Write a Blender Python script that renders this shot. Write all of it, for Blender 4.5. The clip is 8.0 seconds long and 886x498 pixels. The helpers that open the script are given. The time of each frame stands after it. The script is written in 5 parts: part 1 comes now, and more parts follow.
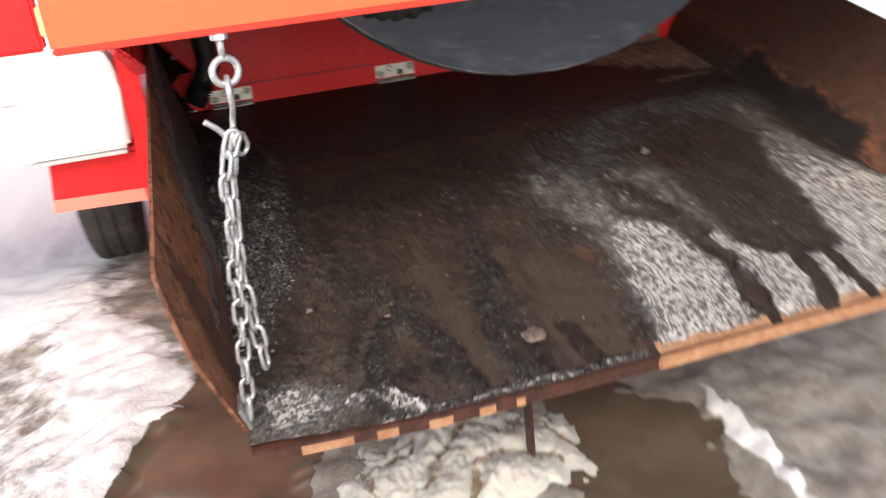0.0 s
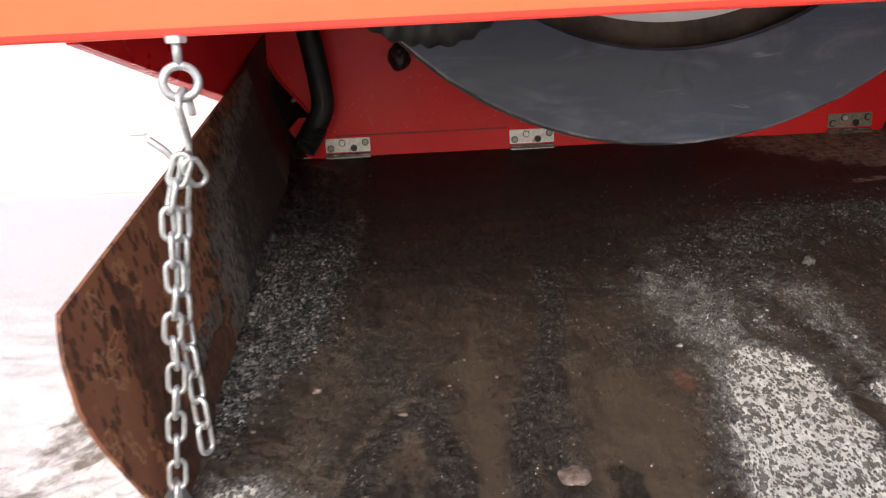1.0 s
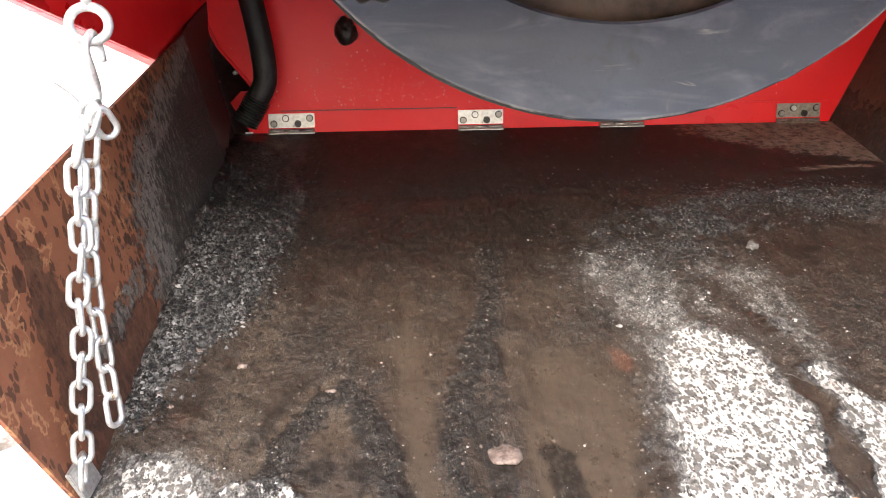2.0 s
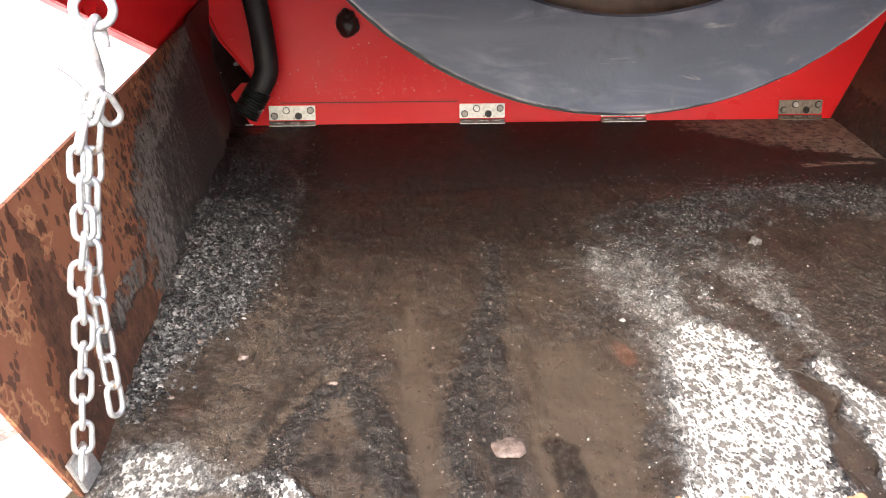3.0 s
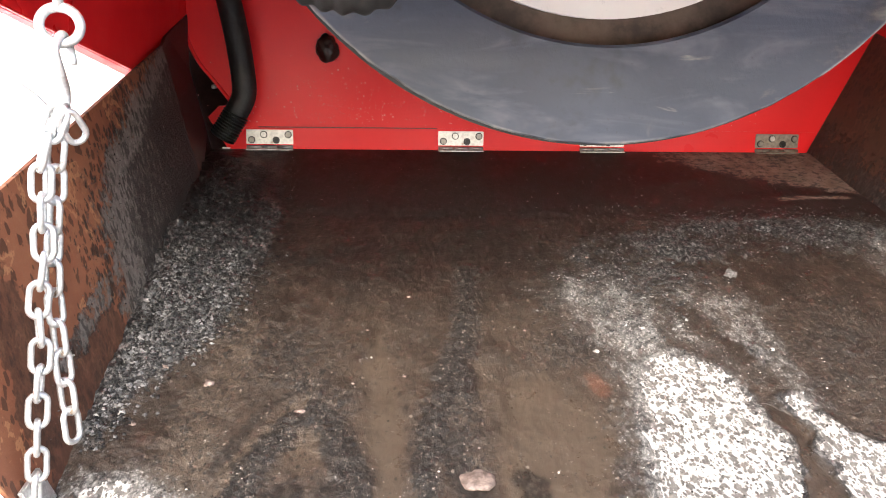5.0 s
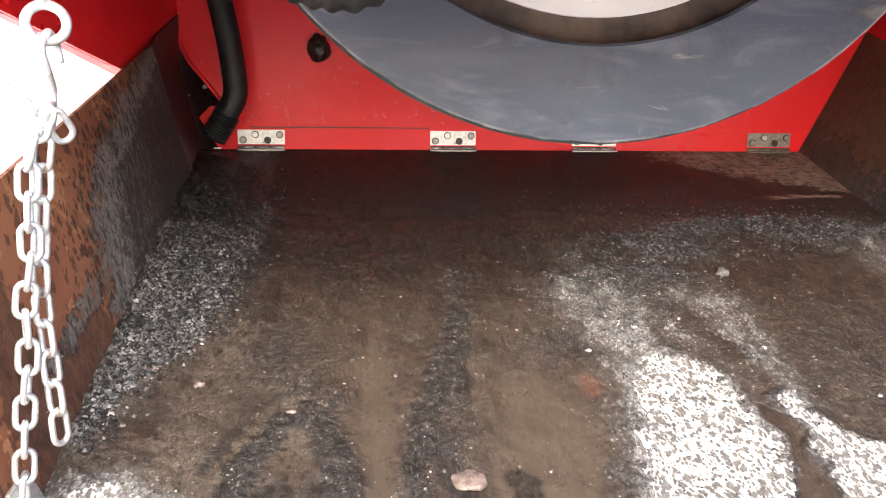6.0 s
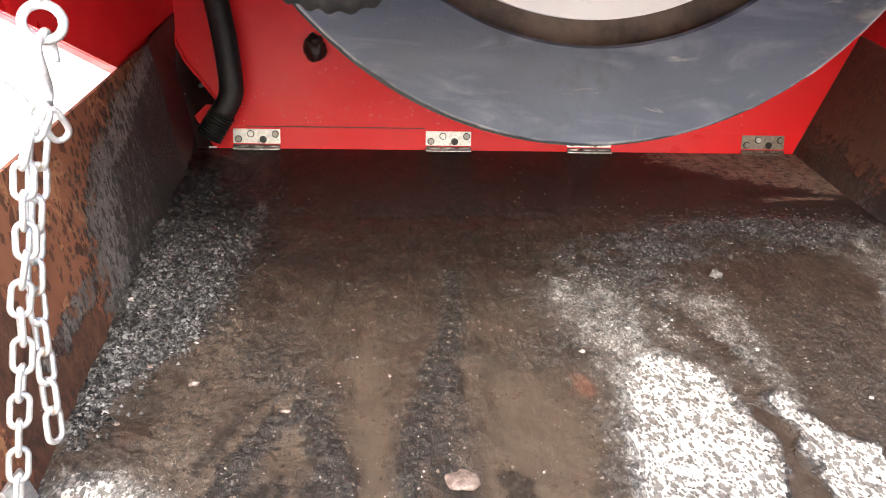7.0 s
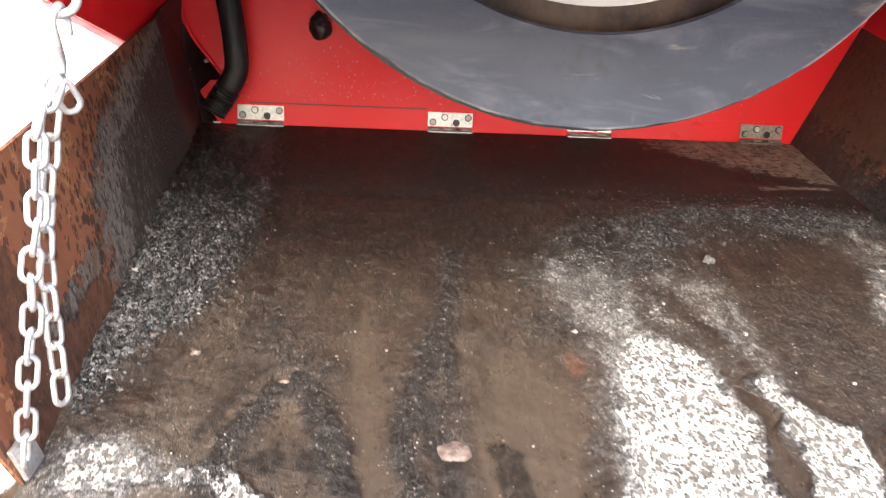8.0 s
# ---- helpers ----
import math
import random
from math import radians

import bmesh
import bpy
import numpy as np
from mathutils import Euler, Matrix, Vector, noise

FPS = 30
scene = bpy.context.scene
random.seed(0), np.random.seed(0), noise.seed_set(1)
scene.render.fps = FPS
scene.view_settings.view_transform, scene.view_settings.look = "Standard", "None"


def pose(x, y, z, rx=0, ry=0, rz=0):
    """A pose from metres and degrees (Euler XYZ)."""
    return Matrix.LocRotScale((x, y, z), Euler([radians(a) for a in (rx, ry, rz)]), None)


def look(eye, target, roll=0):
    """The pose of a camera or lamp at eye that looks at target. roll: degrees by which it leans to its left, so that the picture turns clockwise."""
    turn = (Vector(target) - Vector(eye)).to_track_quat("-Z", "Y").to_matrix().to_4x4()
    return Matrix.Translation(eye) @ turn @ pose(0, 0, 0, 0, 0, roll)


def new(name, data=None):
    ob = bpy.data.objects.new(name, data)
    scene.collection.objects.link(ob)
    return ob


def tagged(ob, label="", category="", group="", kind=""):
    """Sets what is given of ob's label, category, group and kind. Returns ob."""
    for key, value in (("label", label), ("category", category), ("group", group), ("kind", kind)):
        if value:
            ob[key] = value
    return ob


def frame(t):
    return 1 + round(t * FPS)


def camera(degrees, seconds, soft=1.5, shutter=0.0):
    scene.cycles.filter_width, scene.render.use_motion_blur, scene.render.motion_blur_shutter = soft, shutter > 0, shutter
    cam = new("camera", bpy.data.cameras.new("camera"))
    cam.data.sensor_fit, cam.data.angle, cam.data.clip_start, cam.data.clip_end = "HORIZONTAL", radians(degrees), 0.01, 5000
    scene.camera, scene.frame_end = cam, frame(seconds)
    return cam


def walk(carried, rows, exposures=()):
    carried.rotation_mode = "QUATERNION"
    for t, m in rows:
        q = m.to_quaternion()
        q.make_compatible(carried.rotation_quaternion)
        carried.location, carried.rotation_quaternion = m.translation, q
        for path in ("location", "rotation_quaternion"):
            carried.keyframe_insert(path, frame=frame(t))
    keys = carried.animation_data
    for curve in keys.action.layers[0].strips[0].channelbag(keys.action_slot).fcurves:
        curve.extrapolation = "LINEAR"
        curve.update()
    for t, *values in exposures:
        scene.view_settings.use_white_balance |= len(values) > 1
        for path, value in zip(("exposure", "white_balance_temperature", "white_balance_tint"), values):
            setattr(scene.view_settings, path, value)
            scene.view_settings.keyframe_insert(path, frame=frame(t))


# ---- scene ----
cam = camera(56.0, 8.0, soft=1.0, shutter=0.8)
PATH = [
    (0, (-0.550, -2.012, 0.928), (-0.038, -0.220, 0.201), -6.3),
    (0.2, (-0.458, -1.989, 0.916), (-0.058, -0.157, 0.221), -5.1),
    (0.4, (-0.387, -1.950, 0.916), (-0.027, -0.101, 0.243), -4.5),
    (0.5, (-0.351, -1.923, 0.909), (-0.066, -0.052, 0.262), -4.4),
    (0.6, (-0.318, -1.895, 0.893), (-0.136, 0.008, 0.305), -4.0),
    (0.7, (-0.293, -1.870, 0.875), (-0.203, 0.054, 0.333), -4.4),
    (0.8, (-0.275, -1.838, 0.851), (-0.238, 0.092, 0.328), -3.4),
    (1, (-0.252, -1.810, 0.820), (-0.253, 0.129, 0.329), -2.9),
    (1.2, (-0.235, -1.794, 0.798), (-0.218, 0.151, 0.333), -3.6),
    (1.4, (-0.218, -1.788, 0.778), (-0.157, 0.154, 0.308), -2.6),
    (1.5, (-0.217, -1.785, 0.780), (-0.137, 0.153, 0.296), -1.9),
    (3, (-0.230, -1.774, 0.771), (-0.125, 0.157, 0.262), -0.4),
    (3.5, (-0.223, -1.764, 0.769), (-0.098, 0.173, 0.285), 0.1),
    (4, (-0.220, -1.763, 0.768), (-0.074, 0.177, 0.306), 0.7),
    (4.5, (-0.219, -1.764, 0.768), (-0.072, 0.179, 0.320), 0.9),
    (6, (-0.214, -1.760, 0.764), (-0.051, 0.184, 0.323), 0.8),
    (6.5, (-0.212, -1.762, 0.765), (-0.039, 0.182, 0.326), 0.8),
    (7, (-0.214, -1.763, 0.766), (-0.039, 0.180, 0.324), 1.2),
    (7.5, (-0.220, -1.765, 0.764), (-0.047, 0.176, 0.316), 1.6),
    (8, (-0.214, -1.788, 0.769), (-0.038, 0.144, 0.283), 2.7),
]
# exposure follows the brightening of the picture on the way
EXPO = [(0.0, 0.42), (0.5, 0.26), (1.0, 0.34), (1.5, 1.42), (1.7, 1.54), (2.8, 1.76), (3.5, 1.76), (6.0, 1.88), (8.0, 1.92)]
walk(cam, [(t, look(eye, target, roll)) for t, eye, target, roll in PATH], EXPO)

# ---- world and light: a bright overcast winter day ----
world = bpy.data.worlds.new("sky")
scene.world = world
world.use_nodes = True
wn, wl = world.node_tree.nodes, world.node_tree.links
sky = wn.new("ShaderNodeTexSky")
sky.sky_type, sky.sun_disc = "NISHITA", False
sky.sun_elevation, sky.sun_rotation = radians(38), radians(194)
sky.air_density, sky.dust_density, sky.ozone_density = 1.0, 4.0, 1.0
wn["Background"].inputs["Strength"].default_value = 0.15
wl.new(sky.outputs["Color"], wn["Background"].inputs["Color"])
sun_data = bpy.data.lights.new("sun", "SUN")
sun_data.energy, sun_data.angle, sun_data.color = 1.7, radians(45), (1.0, 0.96, 0.91)
sun = new("sun", sun_data)
sun.matrix_world = look((-0.78, -3.70, 2.80), (0, -0.6, 0.3))


# ---- material helpers ----
class Mat:
    """A principled material with short calls for its nodes."""

    def __init__(self, name, rough=0.5, metal=0.0, spec=0.5):
        self.m = bpy.data.materials.new(name)
        self.m.use_nodes = True
        self.t = self.m.node_tree
        self.b = self.t.nodes["Principled BSDF"]
        self.b.inputs["Roughness"].default_value = rough
        self.b.inputs["Metallic"].default_value = metal
        self.b.inputs["Specular IOR Level"].default_value = spec
        self.co = self.t.nodes.new("ShaderNodeTexCoord").outputs["Object"]

    def put(self, value, socket):
        if isinstance(value, bpy.types.NodeSocket):
            self.t.links.new(value, socket)
        elif isinstance(value, tuple):
            socket.default_value = (*value, 1.0)[:4] if len(socket.default_value) == 4 else value
        else:
            socket.default_value = value

    def scaled(self, s):
        n = self.t.nodes.new("ShaderNodeMapping")
        n.inputs["Scale"].default_value = s if isinstance(s, tuple) else (s, s, s)
        self.put(self.co, n.inputs["Vector"])
        return n.outputs["Vector"]

    def noise(self, scale, detail=4.0, rough=0.6, stretch=None, warp=0.0):
        n = self.t.nodes.new("ShaderNodeTexNoise")
        n.inputs["Scale"].default_value = scale
        n.inputs["Detail"].default_value = detail
        n.inputs["Roughness"].default_value = rough
        n.inputs["Distortion"].default_value = warp
        self.put(self.scaled(stretch) if stretch else self.co, n.inputs["Vector"])
        return n.outputs["Fac"]

    def drops(self, scale, stretch, size, amount, warp=0.0):
        """Round spots of many sizes: 1 inside them. amount: a number or socket from 0 (none) to 1."""
        n = self.t.nodes.new("ShaderNodeTexVoronoi")
        n.inputs["Scale"].default_value = scale
        self.put(self.scaled(stretch), n.inputs["Vector"])
        cut = self.t.nodes.new("ShaderNodeSeparateColor")
        self.put(n.outputs["Color"], cut.inputs["Color"])
        d = n.outputs["Distance"]
        if warp:
            d = self.op("ADD", d, self.op("MULTIPLY", self.op("SUBTRACT", self.noise(scale * 2.2, 3, 0.6, stretch), 0.5), warp))
        r = self.op("MULTIPLY", self.op("MULTIPLY", cut.outputs[0], size), self.step(self.op("SUBTRACT", amount, cut.outputs[1]), -0.03, 0.10))
        return self.step(self.op("SUBTRACT", r, d), -0.03, 0.05)

    def attr(self, name):
        n = self.t.nodes.new("ShaderNodeAttribute")
        n.attribute_name = name
        return n.outputs["Fac"]

    def op(self, kind, a, b=0.0):
        n = self.t.nodes.new("ShaderNodeMath")
        n.operation = kind
        self.put(a, n.inputs[0])
        self.put(b, n.inputs[1])
        return n.outputs[0]

    def step(self, value, lo, hi, a=0.0, b=1.0):
        n = self.t.nodes.new("ShaderNodeMapRange")
        n.interpolation_type = "SMOOTHSTEP"
        for key, v in (("Value", value), ("From Min", lo), ("From Max", hi), ("To Min", a), ("To Max", b)):
            self.put(v, n.inputs[key])
        return n.outputs["Result"]

    def mix(self, fac, a, b):
        n = self.t.nodes.new("ShaderNodeMix")
        n.data_type = "RGBA"
        self.put(fac, n.inputs[0])
        self.put(a, n.inputs[6])
        self.put(b, n.inputs[7])
        return n.outputs[2]

    def color(self, value):
        self.put(value, self.b.inputs["Base Color"])
        return self

    def rough(self, value):
        self.put(value, self.b.inputs["Roughness"])
        return self

    def bump(self, height, distance=0.002, strength=0.6):
        n = self.t.nodes.new("ShaderNodeBump")
        n.inputs["Distance"].default_value = distance
        n.inputs["Strength"].default_value = strength
        self.put(height, n.inputs["Height"])
        self.put(n.outputs["Normal"], self.b.inputs["Normal"])
        return self


def painted(name, base, dark, rough=0.35, grime=0.5, spec=0.5):
    k = Mat(name, rough, 0.0, spec)
    big, fine = k.noise(3.0, 5), k.noise(90.0, 3)
    c = k.mix(k.step(big, 0.42, 0.75), base, dark)
    c = k.mix(k.op("MULTIPLY", k.step(k.noise(14, 6, 0.7), 0.60, 0.72), grime), c, (0.05, 0.03, 0.025))
    k.color(c).rough(k.step(big, 0.3, 0.7, rough * 0.8, rough * 1.4))
    return k.bump(k.op("ADD", k.op("MULTIPLY", fine, 0.3), k.noise(9, 2)), 0.0015, 0.25).m


ORANGE = painted("orange_paint", (0.80, 0.146, 0.047), (0.75, 0.126, 0.040), 0.38, 0.10)
RED = painted("red_paint", (0.89, 0.022, 0.026), (0.83, 0.017, 0.021), 0.32, 0.04, 0.24)
RIM_RED = painted("rim_shadow_side", (0.72, 0.036, 0.016), (0.64, 0.030, 0.014), 0.4, 0.1)
PALE = painted("pale_yellow_stripe", (0.85, 0.60, 0.30), (0.80, 0.52, 0.25), 0.5, 0.2)
SALMON = painted("snow_lit_red", (0.80, 0.30, 0.22), (0.74, 0.25, 0.18), 0.4, 0.1)
WHITE_PAINT = painted("white_paint", (0.93, 0.93, 0.93), (0.89, 0.89, 0.89), 0.4, 0.05)
CREAM = painted("cream_paint", (0.84, 0.83, 0.78), (0.80, 0.76, 0.66), 0.5, 0.3)


def rust_material(name, wet):
    k = Mat(name, 0.75)
    n1, n2 = k.noise(6, 6, 0.65), k.noise(45, 6, 0.7)
    c = k.mix(k.step(n1, 0.3, 0.7), (0.26, 0.105, 0.054), (0.185, 0.068, 0.035))
    c = k.mix(k.op("MULTIPLY", k.step(n2, 0.50, 0.75), 0.7), c, (0.30, 0.135, 0.066))
    # dark drops of bitumen and water: coarse blots, runs and fine dashes, thick in places
    clump = k.noise(7, 4, 0.6)
    blots = k.drops(58, (1, 0.9, 0.52), 0.62, k.step(clump, 0.36, 0.66, 0.10, 0.75), 0.8)
    c = k.mix(k.op("MULTIPLY", blots, 0.80), c, (0.060, 0.024, 0.014))
    specks = k.drops(135, (1, 0.95, 0.46), 0.74, k.step(k.noise(9, 4, 0.6), 0.36, 0.62, 0.25, 0.95), 0.6)
    c = k.mix(k.op("MULTIPLY", specks, 0.80), c, (0.050, 0.020, 0.012))
    flake = k.noise(26, 4, 0.6, (1, 1, 0.8), 0.3)
    rim = k.op("SUBTRACT", k.step(flake, 0.575, 0.595), k.step(flake, 0.615, 0.64))
    c = k.mix(k.op("MULTIPLY", rim, 0.75), c, (0.40, 0.20, 0.10))
    c = k.mix(k.op("MULTIPLY", k.step(k.noise(120, 4, 0.7, (1, 0.6, 0.9)), 0.62, 0.70), 0.4), c, (0.38, 0.19, 0.10))
    if wet:
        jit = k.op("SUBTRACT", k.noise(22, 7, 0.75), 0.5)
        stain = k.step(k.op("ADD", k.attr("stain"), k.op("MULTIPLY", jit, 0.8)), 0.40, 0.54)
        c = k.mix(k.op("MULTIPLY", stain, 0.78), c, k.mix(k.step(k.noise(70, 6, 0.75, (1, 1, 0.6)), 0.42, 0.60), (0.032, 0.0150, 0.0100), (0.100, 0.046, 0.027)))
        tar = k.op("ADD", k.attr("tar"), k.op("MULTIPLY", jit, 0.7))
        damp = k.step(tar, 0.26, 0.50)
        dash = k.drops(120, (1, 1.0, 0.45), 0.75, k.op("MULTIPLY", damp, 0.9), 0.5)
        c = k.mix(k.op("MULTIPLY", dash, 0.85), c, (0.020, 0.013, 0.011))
        full = k.step(k.op("ADD", tar, k.op("MULTIPLY", k.op("SUBTRACT", k.noise(75, 6, 0.75, (1, 0.7, 0.8)), 0.5), 1.7)), 0.46, 0.74)
        rubble = k.op("ADD", k.op("MULTIPLY", k.noise(130, 5, 0.8, (1, 1, 0.7)), 0.7), k.op("MULTIPLY", k.noise(30, 3), 0.3))
        chalk = k.op("ADD", k.op("MULTIPLY", k.noise(80, 6, 0.75, (1, 0.8, 0.7)), 0.6), k.op("MULTIPLY", k.noise(12, 4, 0.6), 0.4))
        runs = k.noise(11, 5, 0.65, (1, 1.0, 0.35), 0.5)
        pale = k.step(k.op("ADD", k.op("ADD", chalk, k.op("MULTIPLY", k.op("SUBTRACT", k.attr("chalk"), 0.55), 0.40)), k.op("MULTIPLY", k.op("SUBTRACT", runs, 0.5), 0.55)), 0.46, 0.66)
        grit = k.mix(pale, (0.034, 0.0285, 0.0255), (0.20, 0.183, 0.168))
        grit = k.mix(k.op("MULTIPLY", k.step(rubble, 0.52, 0.59), 0.55), grit, (0.011, 0.0095, 0.009))
        mottle = k.step(k.noise(110, 4, 0.72, (1, 1.2, 0.62), 0.2), 0.515, 0.565)
        grit = k.mix(k.op("MULTIPLY", mottle, 0.75), grit, (0.135, 0.120, 0.108))
        pits = k.drops(120, (1, 1.1, 0.45), 0.88, 0.80, 0.8)
        grit = k.mix(k.op("MULTIPLY", pits, 0.75), grit, (0.017, 0.0135, 0.0120))
        bits = k.drops(165, (1, 1.0, 0.6), 0.62, k.step(k.op("ADD", chalk, k.op("MULTIPLY", k.op("SUBTRACT", k.attr("chalk"), 0.5), 0.2)), 0.40, 0.64, 0.05, 0.75), 0.7)
        grit = k.mix(k.op("MULTIPLY", bits, 0.7), grit, (0.27, 0.25, 0.23))
        c = k.mix(full, c, grit)
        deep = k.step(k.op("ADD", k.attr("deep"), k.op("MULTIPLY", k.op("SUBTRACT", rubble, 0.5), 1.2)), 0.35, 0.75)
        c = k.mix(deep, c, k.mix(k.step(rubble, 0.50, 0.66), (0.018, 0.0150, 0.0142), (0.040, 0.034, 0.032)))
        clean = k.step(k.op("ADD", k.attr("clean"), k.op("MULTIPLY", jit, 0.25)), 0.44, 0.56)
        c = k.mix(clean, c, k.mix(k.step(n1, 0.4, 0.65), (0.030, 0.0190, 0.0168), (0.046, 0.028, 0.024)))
        c = k.mix(k.op("MULTIPLY", k.step(k.op("ADD", k.attr("film"), k.op("MULTIPLY", jit, 0.5)), 0.25, 0.70), 0.80), c, k.mix(k.step(n1, 0.4, 0.65), (0.050, 0.031, 0.023), (0.082, 0.051, 0.037)))
        k.rough(k.op("SUBTRACT", k.step(tar, 0.3, 0.7, 0.72, 0.58), k.op("MULTIPLY", clean, 0.08)))
        k.bump(k.op("ADD", k.op("MULTIPLY", n2, 0.3), k.op("MULTIPLY", k.op("MULTIPLY", full, k.op("SUBTRACT", 1.0, clean)), k.op("MULTIPLY", rubble, 2.4))), 0.006, 0.9)
    else:
        k.bump(n2, 0.002, 0.5)
    return k.color(c).m


RUST = rust_material("rusty_steel", False)
RUST_WING = rust_material("rusty_steel_with_tar", True)


def zinc_material(name, base, rough):
    k = Mat(name, rough, 0.85)
    n = k.noise(160, 5, 0.7)
    c = k.mix(k.step(n, 0.35, 0.7), base, tuple(v * 0.72 for v in base))
    c = k.mix(k.step(k.noise(60, 4, 0.7), 0.63, 0.72), c, (0.30, 0.22, 0.15))
    return k.color(c).rough(k.step(n, 0.3, 0.7, rough * 0.8, rough * 1.3)).bump(n, 0.0006, 0.5).m


ZINC = zinc_material("galvanised_steel", (0.72, 0.74, 0.75), 0.42)
HINGE_STEEL = zinc_material("zinc_plated_hinge", (0.62, 0.60, 0.56), 0.38)
DIRTY_STEEL = zinc_material("dirty_hinge_steel", (0.36, 0.32, 0.27), 0.55)
BOLT_STEEL = zinc_material("dull_bolt_steel", (0.32, 0.29, 0.26), 0.45)


def ring_material():
    k = Mat("worn_grey_drum_steel", 0.42, 0.0, 0.5)
    big = k.noise(3.2, 5, 0.6, None, 0.4)
    c = k.mix(k.step(big, 0.35, 0.7), (0.035, 0.045, 0.070), (0.053, 0.067, 0.100))
    # pale wavy bands: reflections painted into the steel's grey
    reflected = k.noise(7, 4, 0.60, (0.7, 1, 2.4), 0.5)
    c = k.mix(k.op("MULTIPLY", k.step(reflected, 0.47, 0.72), 0.50), c, (0.19, 0.21, 0.255))
    scuff = k.noise(10, 5, 0.6, (0.6, 1, 2.6), 0.9)
    c = k.mix(k.op("MULTIPLY", k.step(scuff, 0.63, 0.78), 0.55), c, (0.44, 0.42, 0.38))
    c = k.mix(k.op("MULTIPLY", k.step(k.noise(4.5, 5, 0.7), 0.56, 0.68), 0.65), c, (0.018, 0.020, 0.024))
    c = k.mix(k.op("MULTIPLY", k.step(k.noise(140, 4, 0.7), 0.60, 0.70), 0.35), c, (0.020, 0.021, 0.024))
    smear = k.op("MULTIPLY", k.step(k.attr("rim"), 0.15, 0.75), k.step(k.noise(5, 5, 0.65, (0.7, 1, 1.5), 0.8), 0.54, 0.68))
    c = k.mix(k.op("MULTIPLY", smear, 0.55), c, (0.30, 0.275, 0.235))
    edge = k.step(k.attr("rim"), 0.90, 1.0)
    c = k.mix(k.op("MULTIPLY", edge, k.step(k.noise(6, 5, 0.7), 0.36, 0.60)), c, (0.36, 0.36, 0.35))
    return k.color(c).rough(k.step(reflected, 0.3, 0.7, 0.32, 0.55)).bump(k.noise(60, 5, 0.7), 0.002, 0.35).m


RING = ring_material()


def plain_noise(name, a, b, scale, rough, bump=0.002, spec=0.5):
    k = Mat(name, rough, 0.0, spec)
    n = k.noise(scale, 6, 0.65)
    return k.color(k.mix(k.step(n, 0.35, 0.68), a, b)).bump(n, bump, 0.6).m


RUBBER = plain_noise("black_rubber", (0.012, 0.012, 0.013), (0.028, 0.027, 0.026), 40, 0.55)
HOSE = plain_noise("black_hose_rubber", (0.008, 0.008, 0.009), (0.020, 0.020, 0.020), 60, 0.55)
DARK_RUST = plain_noise("wet_dark_rust", (0.040, 0.016, 0.012), (0.085, 0.032, 0.022), 40, 0.5)
# colour of the shade in the gap beside the panel
INNER = plain_noise("gap_shade", (0.011, 0.005, 0.0045), (0.020, 0.009, 0.008), 40, 0.85, 0.002, 0.05)
BARE = plain_noise("scraped_rusty_steel", (0.33, 0.155, 0.075), (0.45, 0.26, 0.15), 50, 0.6)
TYRE = plain_noise("dirty_tyre_rubber", (0.022, 0.022, 0.022), (0.075, 0.068, 0.060), 12, 0.75)
DRUM_INSIDE = plain_noise("sooty_brown_steel", (0.045, 0.031, 0.022), (0.125, 0.088, 0.062), 14, 0.7, 0.004)
TAR = plain_noise("bitumen", (0.012, 0.010, 0.009), (0.030, 0.024, 0.020), 60, 0.4, 0.003)
STONE = plain_noise("grey_stone", (0.07, 0.066, 0.062), (0.16, 0.15, 0.145), 160, 0.7)
CHALK_STONE = plain_noise("chalky_stone", (0.20, 0.19, 0.18), (0.42, 0.40, 0.38), 200, 0.75)
PINK_STONE = plain_noise("pinkish_stone", (0.085, 0.060, 0.050), (0.24, 0.185, 0.160), 150, 0.5)


